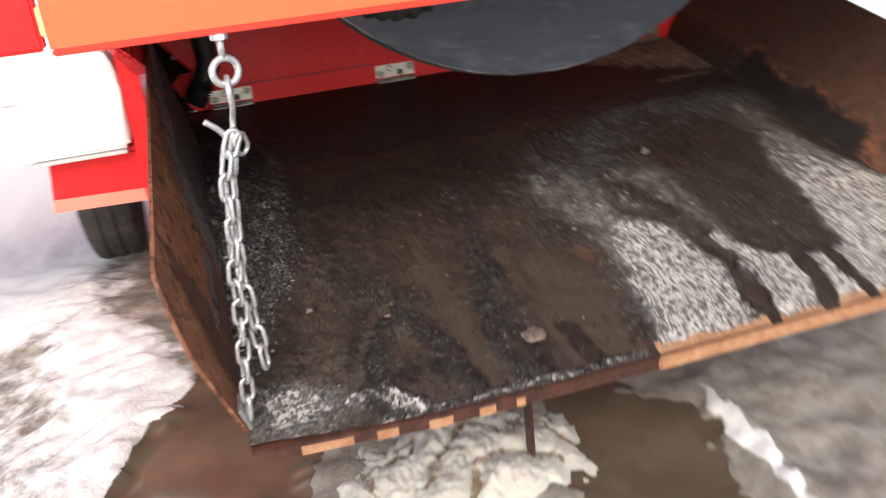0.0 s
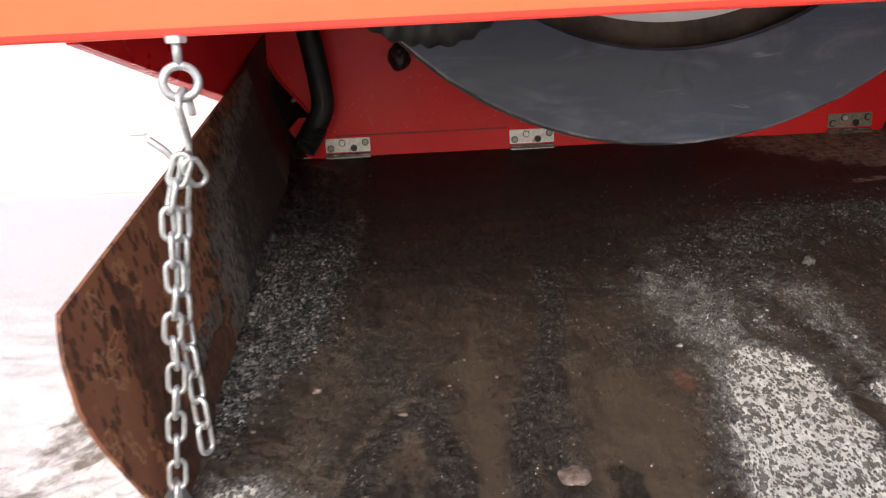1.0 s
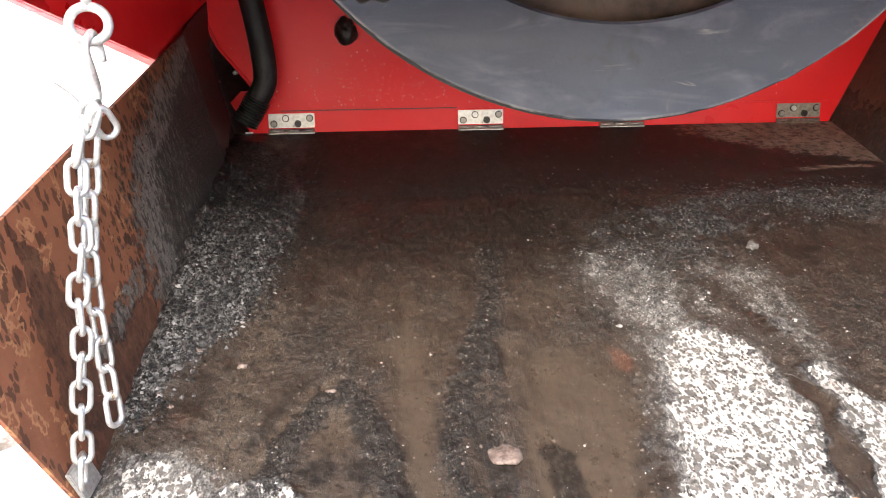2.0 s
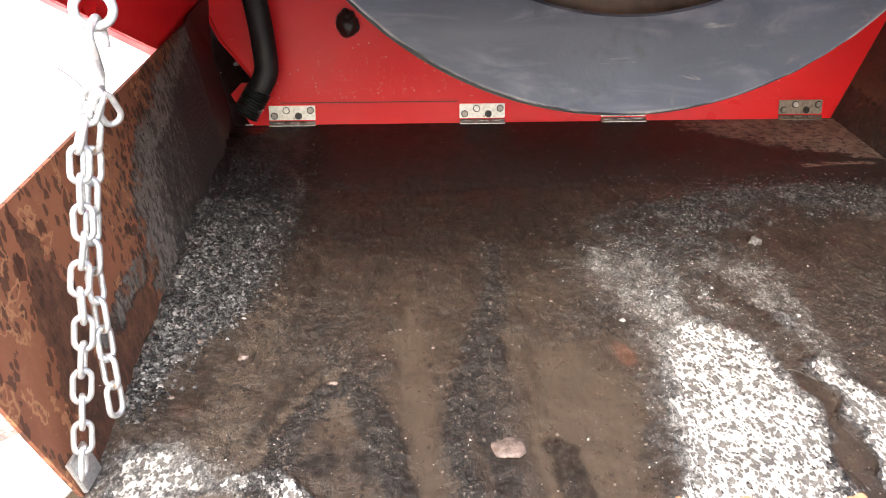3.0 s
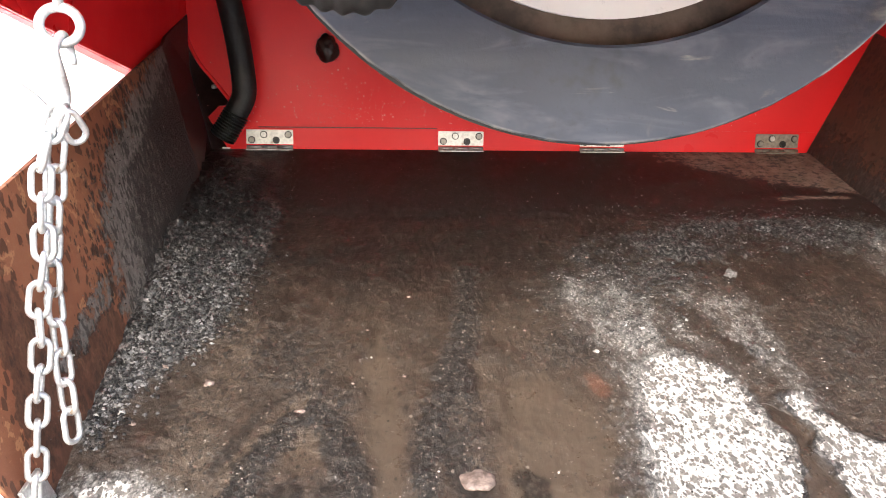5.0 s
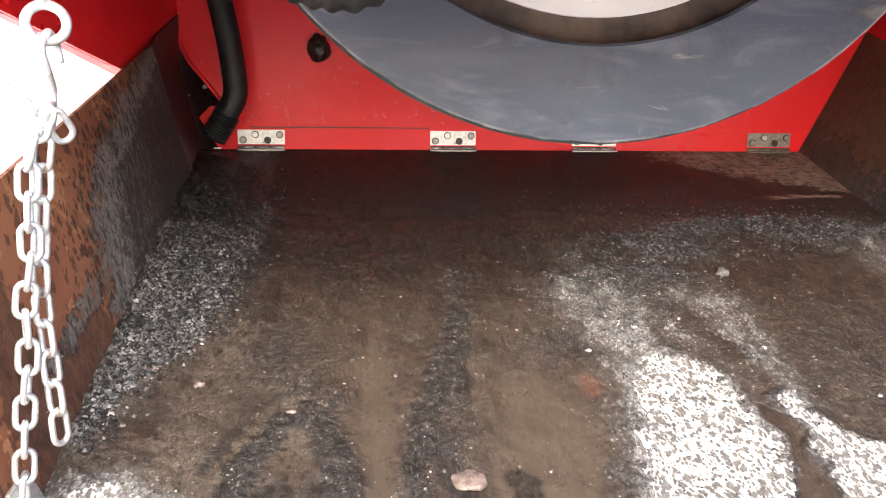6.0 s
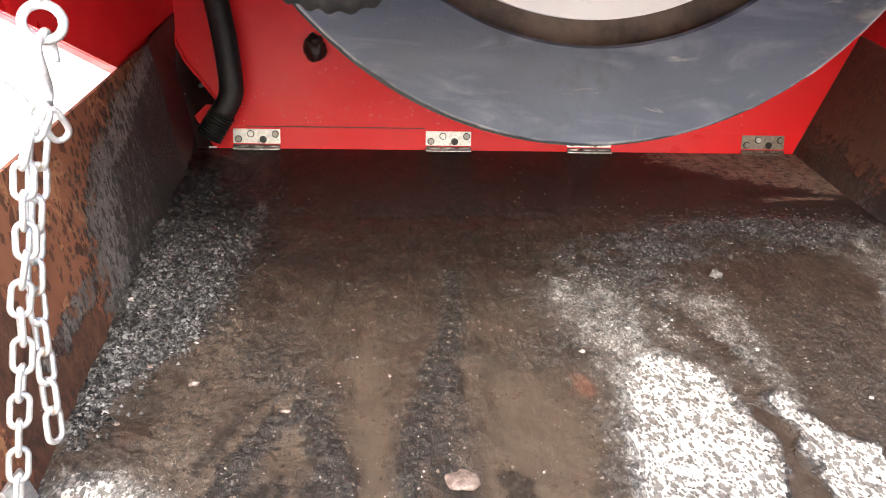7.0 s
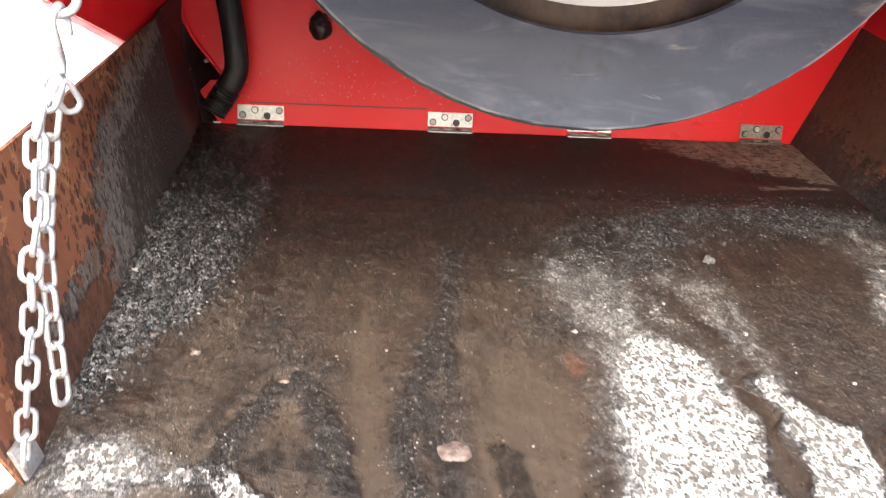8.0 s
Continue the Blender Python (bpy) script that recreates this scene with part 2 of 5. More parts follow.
def slurry_material():
    k = Mat("wet_asphalt_slurry", 0.4, 0.0, 0.40)
    flat = (1.0, 0.6, 1.0)
    mid, grain = k.noise(34, 7, 0.75, flat), k.noise(150, 5, 0.75, flat)
    runs = k.noise(24, 6, 0.70, (1.0, 0.38, 1.0), 0.9)
    brown = k.mix(k.step(runs, 0.35, 0.68), (0.025, 0.0185, 0.0145), (0.050, 0.0372, 0.0285))
    brown = k.mix(k.op("MULTIPLY", k.step(mid, 0.47, 0.60), 0.6), brown, (0.022, 0.018, 0.0155))
    tan = k.mix(k.step(runs, 0.3, 0.7), (0.082, 0.061, 0.044), (0.056, 0.0415, 0.0305))
    jit = k.op("MULTIPLY", k.op("SUBTRACT", k.noise(30, 7, 0.8, flat), 0.5), 1.3)
    wetted = k.step(k.op("ADD", k.attr("wet"), k.op("MULTIPLY", jit, 0.3)), 0.40, 0.62)
    c = k.mix(k.step(k.op("ADD", k.attr("tan"), k.op("ADD", k.op("MULTIPLY", jit, 0.6), k.op("MULTIPLY", k.op("SUBTRACT", runs, 0.5), 1.2))), 0.05, 1.05), brown, tan)
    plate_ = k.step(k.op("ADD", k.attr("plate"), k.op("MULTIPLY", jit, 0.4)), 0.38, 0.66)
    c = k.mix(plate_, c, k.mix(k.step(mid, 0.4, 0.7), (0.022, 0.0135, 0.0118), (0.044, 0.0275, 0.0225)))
    # dark streaks and the rear floor's painted shade, then grains thick on the ridges and thin elsewhere
    black = k.mix(k.step(grain, 0.46, 0.64), (0.011, 0.0092, 0.0080), (0.040, 0.032, 0.026))
    c = k.mix(k.op("MULTIPLY", k.step(k.op("ADD", k.attr("dark"), k.op("MULTIPLY", jit, 0.7)), 0.30, 0.66), 0.86), c, black)
    ridge = k.op("MULTIPLY", k.step(k.op("ADD", k.attr("ridge"), k.op("MULTIPLY", jit, 1.2)), 0.10, 1.00), k.op("SUBTRACT", 1.0, plate_))
    thick = k.op("MULTIPLY", ridge, 0.15)
    dots = k.op("SUBTRACT", k.op("ADD", k.noise(175, 3, 0.6, flat), k.op("MULTIPLY", thick, 0.8)), k.op("MULTIPLY", wetted, 0.03))
    c = k.mix(k.op("MULTIPLY", k.step(dots, 0.605, 0.655), 0.85), c, (0.013, 0.011, 0.010))
    pips = k.op("SUBTRACT", k.op("ADD", k.noise(240, 3, 0.6, (1.1, 0.7, 1.0)), k.op("MULTIPLY", thick, 0.58)), k.op("MULTIPLY", wetted, 0.05))
    c = k.mix(k.op("MULTIPLY", k.step(pips, 0.690, 0.745), 0.65), c, (0.24, 0.205, 0.17))
    seeds = k.drops(165, flat, 0.46, k.op("SUBTRACT", k.op("ADD", 0.26, k.op("MULTIPLY", ridge, 0.45)), k.op("MULTIPLY", wetted, 0.17)), 0.5)
    c = k.mix(k.op("MULTIPLY", seeds, k.op("SUBTRACT", 0.85, k.op("MULTIPLY", plate_, 0.6))), c, (0.012, 0.010, 0.009))
    sand = k.drops(170, (1.1, 0.7, 1.0), 0.42, k.op("ADD", 0.09, k.op("MULTIPLY", ridge, 0.18)), 0.3)
    c = k.mix(k.op("MULTIPLY", sand, k.op("SUBTRACT", 0.75, k.op("MULTIPLY", plate_, 0.6))), c, (0.20, 0.168, 0.138))
    grit = k.mix(k.step(k.noise(210, 4, 0.75, flat), 0.46, 0.64), (0.012, 0.011, 0.011), (0.165, 0.160, 0.154))
    c = k.mix(k.step(k.op("ADD", k.attr("grit"), jit), 0.36, 0.75), c, grit)
    pale = k.step(k.op("ADD", k.attr("pale"), k.op("MULTIPLY", k.op("SUBTRACT", k.noise(60, 6, 0.75, (0.7, 1.0, 1)), 0.5), 2.4)), 0.46, 0.74)
    pale = k.op("MULTIPLY", pale, k.step(k.noise(95, 5, 0.7, (0.8, 1.0, 1)), 0.50, 0.60, 1.0, 0.25))
    c = k.mix(k.op("MULTIPLY", pale, 0.9), c, k.mix(k.step(mid, 0.35, 0.65), (0.18, 0.125, 0.096), (0.31, 0.235, 0.19)))
    red = k.step(k.op("ADD", k.attr("red"), jit), 0.45, 0.9)
    c = k.mix(k.op("MULTIPLY", red, 0.36), c, (0.16, 0.065, 0.038))
    # near-black that paints the rear corner's shade over the slurry
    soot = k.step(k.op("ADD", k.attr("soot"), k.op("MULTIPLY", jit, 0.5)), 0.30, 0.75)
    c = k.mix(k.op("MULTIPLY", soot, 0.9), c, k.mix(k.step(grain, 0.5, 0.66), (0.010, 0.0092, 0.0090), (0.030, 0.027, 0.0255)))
    # chalky dust: a thin film, fine grains in it, and a crust worn through in round flecks
    powder = k.op("ADD", k.noise(260, 4, 0.75, flat), k.op("MULTIPLY", k.op("SUBTRACT", k.noise(40, 6, 0.75, flat), 0.5), 0.8))
    film = k.step(k.op("ADD", k.attr("dust"), k.op("MULTIPLY", jit, 0.7)), 0.20, 1.10)
    c = k.mix(k.op("MULTIPLY", film, 0.26), c, (0.110, 0.104, 0.097))
    dusty = k.op("MULTIPLY", k.step(k.op("ADD", k.attr("dust"), k.op("MULTIPLY", jit, 0.6)), 0.05, 1.05), 0.21)
    dust = k.step(k.op("ADD", powder, dusty), 0.64, 0.80)
    c = k.mix(k.op("MULTIPLY", dust, 0.88), c, k.mix(k.step(k.noise(330, 3, 0.6, flat), 0.42, 0.62), (0.13, 0.125, 0.118), (0.30, 0.29, 0.275)))
    fleck = k.noise(95, 5, 0.62, (1.0, 0.60, 1), 0.1)
    lift = k.op("SUBTRACT", k.op("ADD", k.op("MULTIPLY", k.attr("crust"), 0.62), 0.035), fleck)
    lift = k.op("ADD", lift, k.op("MULTIPLY", k.op("SUBTRACT", k.noise(300, 3, 0.6, flat), 0.5), 0.18))
    body = k.step(lift, -0.014, 0.026)
    many = k.step(k.noise(20, 3, 0.5), 0.30, 0.60, 0.75, 1.15)
    spots = k.op("MAXIMUM", k.drops(235, (1.0, 0.62, 1), 0.84, many, 0.85), k.op("MULTIPLY", k.drops(125, (1.0, 0.60, 1), 0.74, k.op("MULTIPLY", many, 0.48), 1.1), 0.95))
    thin = k.step(k.noise(150, 5, 0.72, flat), 0.50, 0.66, 1.0, 0.45)
    white = k.op("MULTIPLY", k.op("MULTIPLY", body, thin), k.op("SUBTRACT", 1.0, k.op("MULTIPLY", spots, 0.92)))
    c = k.mix(body, c, k.mix(k.step(grain, 0.4, 0.65), (0.055, 0.049, 0.044), (0.125, 0.115, 0.106)))
    c = k.mix(white, c, k.mix(k.step(mid, 0.35, 0.65), (0.42, 0.405, 0.38), (0.60, 0.585, 0.56)))
    bare = k.step(k.op("ADD", k.attr("bare"), jit), 0.42, 0.58)
    c = k.mix(bare, c, k.mix(k.step(mid, 0.35, 0.65), (0.34, 0.165, 0.08), (0.45, 0.27, 0.16)))
    k.color(c)
    dry = k.op("MAXIMUM", k.op("MAXIMUM", white, bare), k.op("MAXIMUM", pale, k.op("MULTIPLY", dust, 0.6)))
    wet = k.op("SUBTRACT", k.step(mid, 0.3, 0.7, 0.27, 0.50), k.op("MULTIPLY", plate_, -0.24))
    k.rough(k.op("SUBTRACT", k.op("ADD", wet, k.op("MULTIPLY", dry, 0.40)), k.op("MULTIPLY", wetted, 0.04)))
    h = k.op("ADD", k.op("MULTIPLY", grain, 0.8), k.op("MULTIPLY", k.noise(300, 3, 0.6), 0.45))
    amount = k.op("SUBTRACT", k.op("ADD", 0.55, k.op("MULTIPLY", ridge, 0.9)), k.op("MULTIPLY", wetted, 0.38))
    h = k.op("MULTIPLY", h, k.op("MULTIPLY", amount, k.op("SUBTRACT", 1.0, k.op("MULTIPLY", plate_, 0.7))))
    return k.bump(k.op("ADD", h, k.op("MULTIPLY", white, 0.35)), 0.0050, 0.85).m


SLURRY = slurry_material()


def ground_material():
    k = Mat("slush_snow_and_meltwater", 0.6)
    mid, fine = k.noise(14, 7, 0.7), k.noise(120, 4, 0.7)
    slush = k.mix(k.step(mid, 0.35, 0.65), (0.190, 0.165, 0.136), (0.37, 0.340, 0.300))
    jit = k.op("MULTIPLY", k.op("SUBTRACT", mid, 0.5), 0.9)
    snow = k.step(k.op("ADD", k.attr("snow"), jit), 0.36, 0.66)
    c = k.mix(snow, slush, k.mix(k.step(fine, 0.3, 0.7), (0.80, 0.80, 0.80), (0.91, 0.91, 0.91)))
    pool = k.step(k.op("ADD", k.attr("pool"), k.op("MULTIPLY", jit, 0.6)), 0.46, 0.56)
    c = k.mix(pool, c, k.mix(k.step(k.noise(5, 4, 0.6), 0.4, 0.65), (0.100, 0.075, 0.053), (0.140, 0.106, 0.075)))
    k.color(c)
    k.rough(k.op("SUBTRACT", 0.62, k.op("MULTIPLY", pool, 0.46)))
    h = k.op("MULTIPLY", k.op("ADD", k.op("MULTIPLY", mid, 0.7), k.op("MULTIPLY", fine, 0.3)), k.op("SUBTRACT", 1.0, pool))
    return k.bump(h, 0.012, 0.7).m


GROUND = ground_material()


# ---- mesh helpers ----
def part(name, bm, material, parent=None, label="", smooth=False):
    """Links a bmesh as one mesh object, under a thing or part where one is given."""
    me = bpy.data.meshes.new(name)
    bmesh.ops.recalc_face_normals(bm, faces=bm.faces)
    bm.to_mesh(me)
    bm.free()
    me.materials.append(material)
    if smooth:
        me.shade_smooth()
    ob = new(name, me)
    ob.parent = parent
    if label:
        tagged(ob, label)
    return ob


def thing(name, label, category, group="", kind="", at=(0, 0, 0)):
    ob = tagged(new(name), label, category, group, kind)
    ob.matrix_world = pose(*at)
    return ob


def plate(points, depth, bevel=0.0):
    """A flat polygon of 3D points, given a thickness along depth (a vector)."""
    bm = bmesh.new()
    a = [bm.verts.new(p) for p in points]
    b = [bm.verts.new(Vector(p) + Vector(depth)) for p in points]
    bm.faces.new(a)
    bm.faces.new(b[::-1])
    n = len(a)
    for i in range(n):
        bm.faces.new((a[i], b[i], b[(i + 1) % n], a[(i + 1) % n]))
    if bevel:
        bmesh.ops.bevel(bm, geom=[e for e in bm.edges], offset=bevel, segments=2, affect="EDGES", clamp_overlap=True)
    return bm


def block(x0, x1, y0, y1, z0, z1, bevel=0.003):
    return plate([(x0, y0, z0), (x1, y0, z0), (x1, y1, z0), (x0, y1, z0)], (0, 0, z1 - z0), bevel)


def tube(path, radius, sides=12, closed=False, bm=None):
    """A round bar along a path; radius is a number or one per point."""
    bm = bm or bmesh.new()
    path = [Vector(p) for p in path]
    n = len(path)
    rings, up = [], None
    for i, p in enumerate(path):
        if closed:
            d = path[(i + 1) % n] - path[i - 1]
        else:
            d = path[min(i + 1, n - 1)] - path[max(i - 1, 0)]
        d.normalize()
        if up is None:
            up = d.orthogonal().normalized()
        up = (up - d * up.dot(d)).normalized()
        side = d.cross(up)
        r = radius[i] if isinstance(radius, (list, tuple)) else radius
        rings.append([bm.verts.new(p + (up * math.cos(a) + side * math.sin(a)) * r) for a in (2 * math.pi * k / sides for k in range(sides))])
    for i in range(n if closed else n - 1):
        a, b = rings[i], rings[(i + 1) % n]
        off = 0
        if closed and i == n - 1:
            off = min(range(sides), key=lambda s: (a[0].co - b[s].co).length)
        for k in range(sides):
            bm.faces.new((a[k], a[(k + 1) % sides], b[(k + 1 + off) % sides], b[(k + off) % sides]))
    if not closed:
        bm.faces.new(rings[0][::-1])
        bm.faces.new(rings[-1])
    return bm


def smooth_path(points, steps=8):
    """Catmull-Rom through a few points."""
    p = [Vector(q) for q in points]
    p = [p[0] * 2 - p[1]] + p + [p[-1] * 2 - p[-2]]
    out = []
    for i in range(1, len(p) - 2):
        for s in range(steps):
            t = s / steps
            a, b, c, d = p[i - 1], p[i], p[i + 1], p[i + 2]
            out.append(0.5 * (2 * b + (c - a) * t + (2 * a - 5 * b + 4 * c - d) * t * t + (3 * b - a - 3 * c + d) * t ** 3))
    return out + [p[-2]]


def lathe(profile, centre, steps=96, axis="y", bm=None):
    """Turns a closed profile of (radius, along) round the y or x axis through centre."""
    bm = bm or bmesh.new()
    rings = []
    for i in range(steps):
        a = 2 * math.pi * i / steps
        c, s = math.cos(a), math.sin(a)
        rings.append([bm.verts.new(Vector(centre) + (Vector((r * c, h, r * s)) if axis == "y" else Vector((h, r * c, r * s)))) for r, h in profile])
    m = len(profile)
    for i in range(steps):
        a, b = rings[i], rings[(i + 1) % steps]
        for k in range(m):
            bm.faces.new((a[k], a[(k + 1) % m], b[(k + 1) % m], b[k]))
    return bm


def bolt_head(x, y, z, r=0.006, h=0.005):
    """A hexagon head that faces the front (-y)."""
    pts = [(x + r * math.cos(a), y, z + r * math.sin(a)) for a in (math.pi * i / 3 for i in range(6))]
    return plate(pts, (0, -h, 0), 0.0008)


def smoothstep(v, lo, hi):
    t = np.clip((v - lo) / (hi - lo), 0, 1)
    return t * t * (3 - 2 * t)


def blob(X, Y, cx, cy, rx, ry, turn=0.0, soft=0.35):
    """1 inside an ellipse, falling softly to 0 round it."""
    c, s = math.cos(radians(turn)), math.sin(radians(turn))
    u, v = (X - cx) * c + (Y - cy) * s, -(X - cx) * s + (Y - cy) * c
    return 1 - smoothstep(np.sqrt((u / rx) ** 2 + (v / ry) ** 2), 1 - soft, 1 + soft)


def streak(X, Y, points, width, soft=0.6):
    """1 along a line through a few points on the plan."""
    best = np.full(X.shape, 9.0)
    for (ax, ay), (bx, by) in zip(points[:-1], points[1:]):
        dx, dy = bx - ax, by - ay
        t = np.clip(((X - ax) * dx + (Y - ay) * dy) / (dx * dx + dy * dy), 0, 1)
        best = np.minimum(best, np.hypot(X - ax - t * dx, Y - ay - t * dy))
    return 1 - smoothstep(best, width * (1 - soft), width * (1 + soft))


def ripple(X, Y, scale, seed=0.0, octaves=3, gain=0.5):
    """Gradient noise on the plan, worked on whole arrays, about -0.7 to 0.7."""
    out, amp = np.zeros(np.broadcast(X, Y).shape), 1.0
    for o in range(octaves):
        u, v = X * scale + seed * 7.31 + 19.7 * o, Y * scale + seed * 3.17 + 41.3 * o
        i, j = np.floor(u), np.floor(v)
        f, g = u - i, v - j
        a, b = f * f * f * (f * (f * 6 - 15) + 10), g * g * g * (g * (g * 6 - 15) + 10)

        def corner(di, dj):
            h = np.sin((i + di) * 127.1 + (j + dj) * 311.7 + seed * 1.7) * 43758.5453
            t = (h - np.floor(h)) * 2 * math.pi
            return np.cos(t) * (f - di) + np.sin(t) * (g - dj)
        low = corner(0, 0) + a * (corner(1, 0) - corner(0, 0))
        high = corner(0, 1) + a * (corner(1, 1) - corner(0, 1))
        out = out + amp * (low + b * (high - low))
        amp, scale = amp * gain, scale * 2.03
    return out


def patch(X, Y, points, soft=0.02):
    """1 inside a rounded outline on the plan, falling to 0 across its edge."""
    inside, best = np.zeros(X.shape, dtype=bool), np.full(X.shape, 9.0)
    for (ax, ay), (bx, by) in zip(points, points[1:] + points[:1]):
        cross = ((ay > Y) != (by > Y)) & (X < (bx - ax) * (Y - ay) / (by - ay + 1e-9) + ax)
        inside ^= cross
        dx, dy = bx - ax, by - ay
        t = np.clip(((X - ax) * dx + (Y - ay) * dy) / (dx * dx + dy * dy), 0, 1)
        best = np.minimum(best, np.hypot(X - ax - t * dx, Y - ay - t * dy))
    return smoothstep(np.where(inside, best, -best), -soft, soft)


def sheet(name, xs, ys, height, masks, material, x_of=None, y_of=None):
    """A grid over the plan with heights and named masks on its points."""
    X, Y = np.meshgrid(xs, ys)
    nx, ny = len(xs), len(ys)
    PX = X if x_of is None else x_of(X, Y)
    if y_of is not None:
        Y = y_of(PX, Y)
    Z = height(PX, Y)
    me = bpy.data.meshes.new(name)
    verts = np.stack([PX.ravel(), Y.ravel(), Z.ravel()], 1)
    idx = np.arange(nx * ny).reshape(ny, nx)
    faces = np.stack([idx[:-1, :-1].ravel(), idx[:-1, 1:].ravel(), idx[1:, 1:].ravel(), idx[1:, :-1].ravel()], 1)
    me.from_pydata(verts.tolist(), [], faces.tolist())
    for key, values in masks(PX, Y).items():
        me.attributes.new(key, "FLOAT", "POINT").data.foreach_set("value", np.clip(values, 0, 1).ravel().astype(np.float32))
    me.materials.append(material)
    me.shade_smooth()
    return new(name, me)


# ---- the chute's plan ----
HINGE_Z, LIP_Y, SLOPE = 0.580, -1.040, 0.2837


def floor_z(y):
    return HINGE_Z + SLOPE * y


FOLD_Y = -0.25


def left_x(y, z):
    """The inner face of the side plate; behind its fold it turns out towards the panel."""
    flat = -0.551 - 0.23 * (z - 0.278) + 0.10 * (y + 0.99)
    bent = np.clip((y - FOLD_Y) / -FOLD_Y, 0, 1)
    return np.where(bent > 0, np.maximum(flat - 0.046 * bent, np.minimum(flat, -0.6035)), flat)


def right_x(y, z):
    return 0.712 + 0.48 * (z - floor_z(y)) - 0.03 * y


# ---- ground ----
def graded(near, far, step, growth=1.25):
    out, s = [0.0], step
    while out[-1] < far:
        s = step if out[-1] < near else s * growth
        out.append(out[-1] + s)
    return out


def pools_at(X, Y):
    a = blob(X + 0.10 * ripple(X, Y, 3, 41.0) + 0.04 * ripple(X, Y, 14, 43.0), Y + 0.05 * ripple(X, Y, 6, 44.0), -0.62, -0.52, 0.16, 0.44, -20, 0.35)
    b = blob(X + 0.10 * ripple(X, Y, 4, 45.0) + 0.04 * ripple(X, Y, 15, 47.0), Y + 0.05 * ripple(X, Y, 6, 48.0), 0.10, -0.90, 0.15, 0.30, 5, 0.35)
    return np.maximum(a, b)


def berm_at(X, Y):
    return blob(X + 0.05 * ripple(X, Y, 5, 51.0), Y, -0.84, -0.20, 0.17, 0.72, 12, 0.85)


def ground_height(X, Y):
    h = 0.024 * ripple(X, Y, 1.3, 2.0) + 0.018 * ripple(X, Y, 7.0, 5.0, 4)
    h = h * np.exp(-((X + 0.3) ** 2 + (Y + 0.3) ** 2) / 9)
    rough = np.abs(ripple(X, Y, 11, 8.0, 4)) + 0.5 * np.abs(ripple(X, Y, 26, 9.0, 3))
    h = h + 0.022 * blob(X, Y, 0.29, -0.95, 0.035, 0.22, -8, 0.5) * (0.6 + 1.2 * rough)
    # tread marks pressed across the packed snow ridge
    lane = (Y - 0.75 * X + 0.05 * ripple(X, Y, 5, 14.0)) / 0.085
    groove = np.exp(-((lane - np.round(lane)) / 0.13) ** 2) * (0.45 + 0.8 * ripple(X, Y, 6, 17.0, 2))
    h = h + berm_at(X, Y) * (0.036 + 0.014 * rough - 0.026 * groove)
    pools = pools_at(X, Y)
    return h * (1 - 0.92 * pools) - 0.012 * pools


def ground_masks(X, Y):
    wob = 0.5 * ripple(X, Y, 5, 11.0, 4)
    far = ripple(X, Y, 0.6, 12.0, 2)
    pools = pools_at(X, Y)
    snow = np.maximum.reduce([
        0.8 * blob(X + 0.02 * ripple(X, Y, 14, 55.0), Y, 0.285, -0.95, 0.022, 0.2, -8, 0.4),
        berm_at(X, Y) * 0.95,
        smoothstep(-X + 0.15 * Y + 0.4 * far, 0.60, 1.15) * 0.9,
        smoothstep(np.hypot(X, Y) + 1.8 * far, 2.0, 5.5)])
    track = blob(X + 0.05 * ripple(X, Y, 6, 53.0), Y, -1.06, -0.20, 0.13, 0.55, 0, 0.6)
    snow = snow * (1 - 0.46 * track)
    return {"pool": pools + 0.3 * wob * (pools > 0.02), "snow": snow + wob * 0.5}


pos = graded(1.25, 260.0, 0.013)
axis = np.array([-v for v in pos[:0:-1]] + pos)
ground = sheet("ground", axis - 0.2, axis - 0.4, ground_height, ground_masks, GROUND)
tagged(ground, "slushy ground with dirty snow, ice ridges and brown meltwater puddles", "ground", kind="structure")


def ice_material():
    k = Mat("melting_slush", 0.35)
    c = k.mix(k.step(k.op("ADD", k.attr("melt"), k.op("MULTIPLY", k.op("SUBTRACT", k.noise(34, 6, 0.7), 0.5), 0.9)), 0.25, 0.75), (0.66, 0.64, 0.59), (0.27, 0.205, 0.140))
    k.b.inputs["Subsurface Weight"].default_value = 0.12
    k.rough(k.step(k.noise(20, 4), 0.3, 0.7, 0.18, 0.5))
    return k.color(c).bump(k.noise(70, 6, 0.75), 0.008, 0.8).m


ICE = ice_material()


def slush_lumps(X, Y):
    """Billows: rounded lumps with creases between them."""
    U, V = X + 0.03 * ripple(X, Y, 9, 71.0, 3), Y + 0.03 * ripple(X, Y, 9, 72.0, 3)
    return np.sqrt(ripple(U, V, 9, 73.0, 1) ** 2 + 0.01) * 1.6 + np.abs(ripple(U, V, 24, 74.0, 2)) * 0.6 + 0.3 * np.abs(ripple(U, V, 60, 75.0, 2))


def heap_height(X, Y):
    mound = blob(X + 0.05 * ripple(X, Y, 8, 76.0), Y + 0.04 * ripple(X, Y, 8, 77.0), -0.23, -0.76, 0.22, 0.19, 0, 0.7)
    return mound * (0.046 + 0.034 * slush_lumps(X, Y)) - 0.034


def heap_masks(X, Y):
    return {"melt": smoothstep(-slush_lumps(X, Y), -0.62, -0.12) * 0.9 + 0.25 * ripple(X, Y, 7, 78.0, 3)}


ice = sheet("ice_heap", np.linspace(-0.55, 0.09, 150), np.linspace(-1.06, -0.46, 140), heap_height, heap_masks, ICE)
tagged(ice, "heap of brownish melting ice and slush under the chute", "ice", kind="stuff")


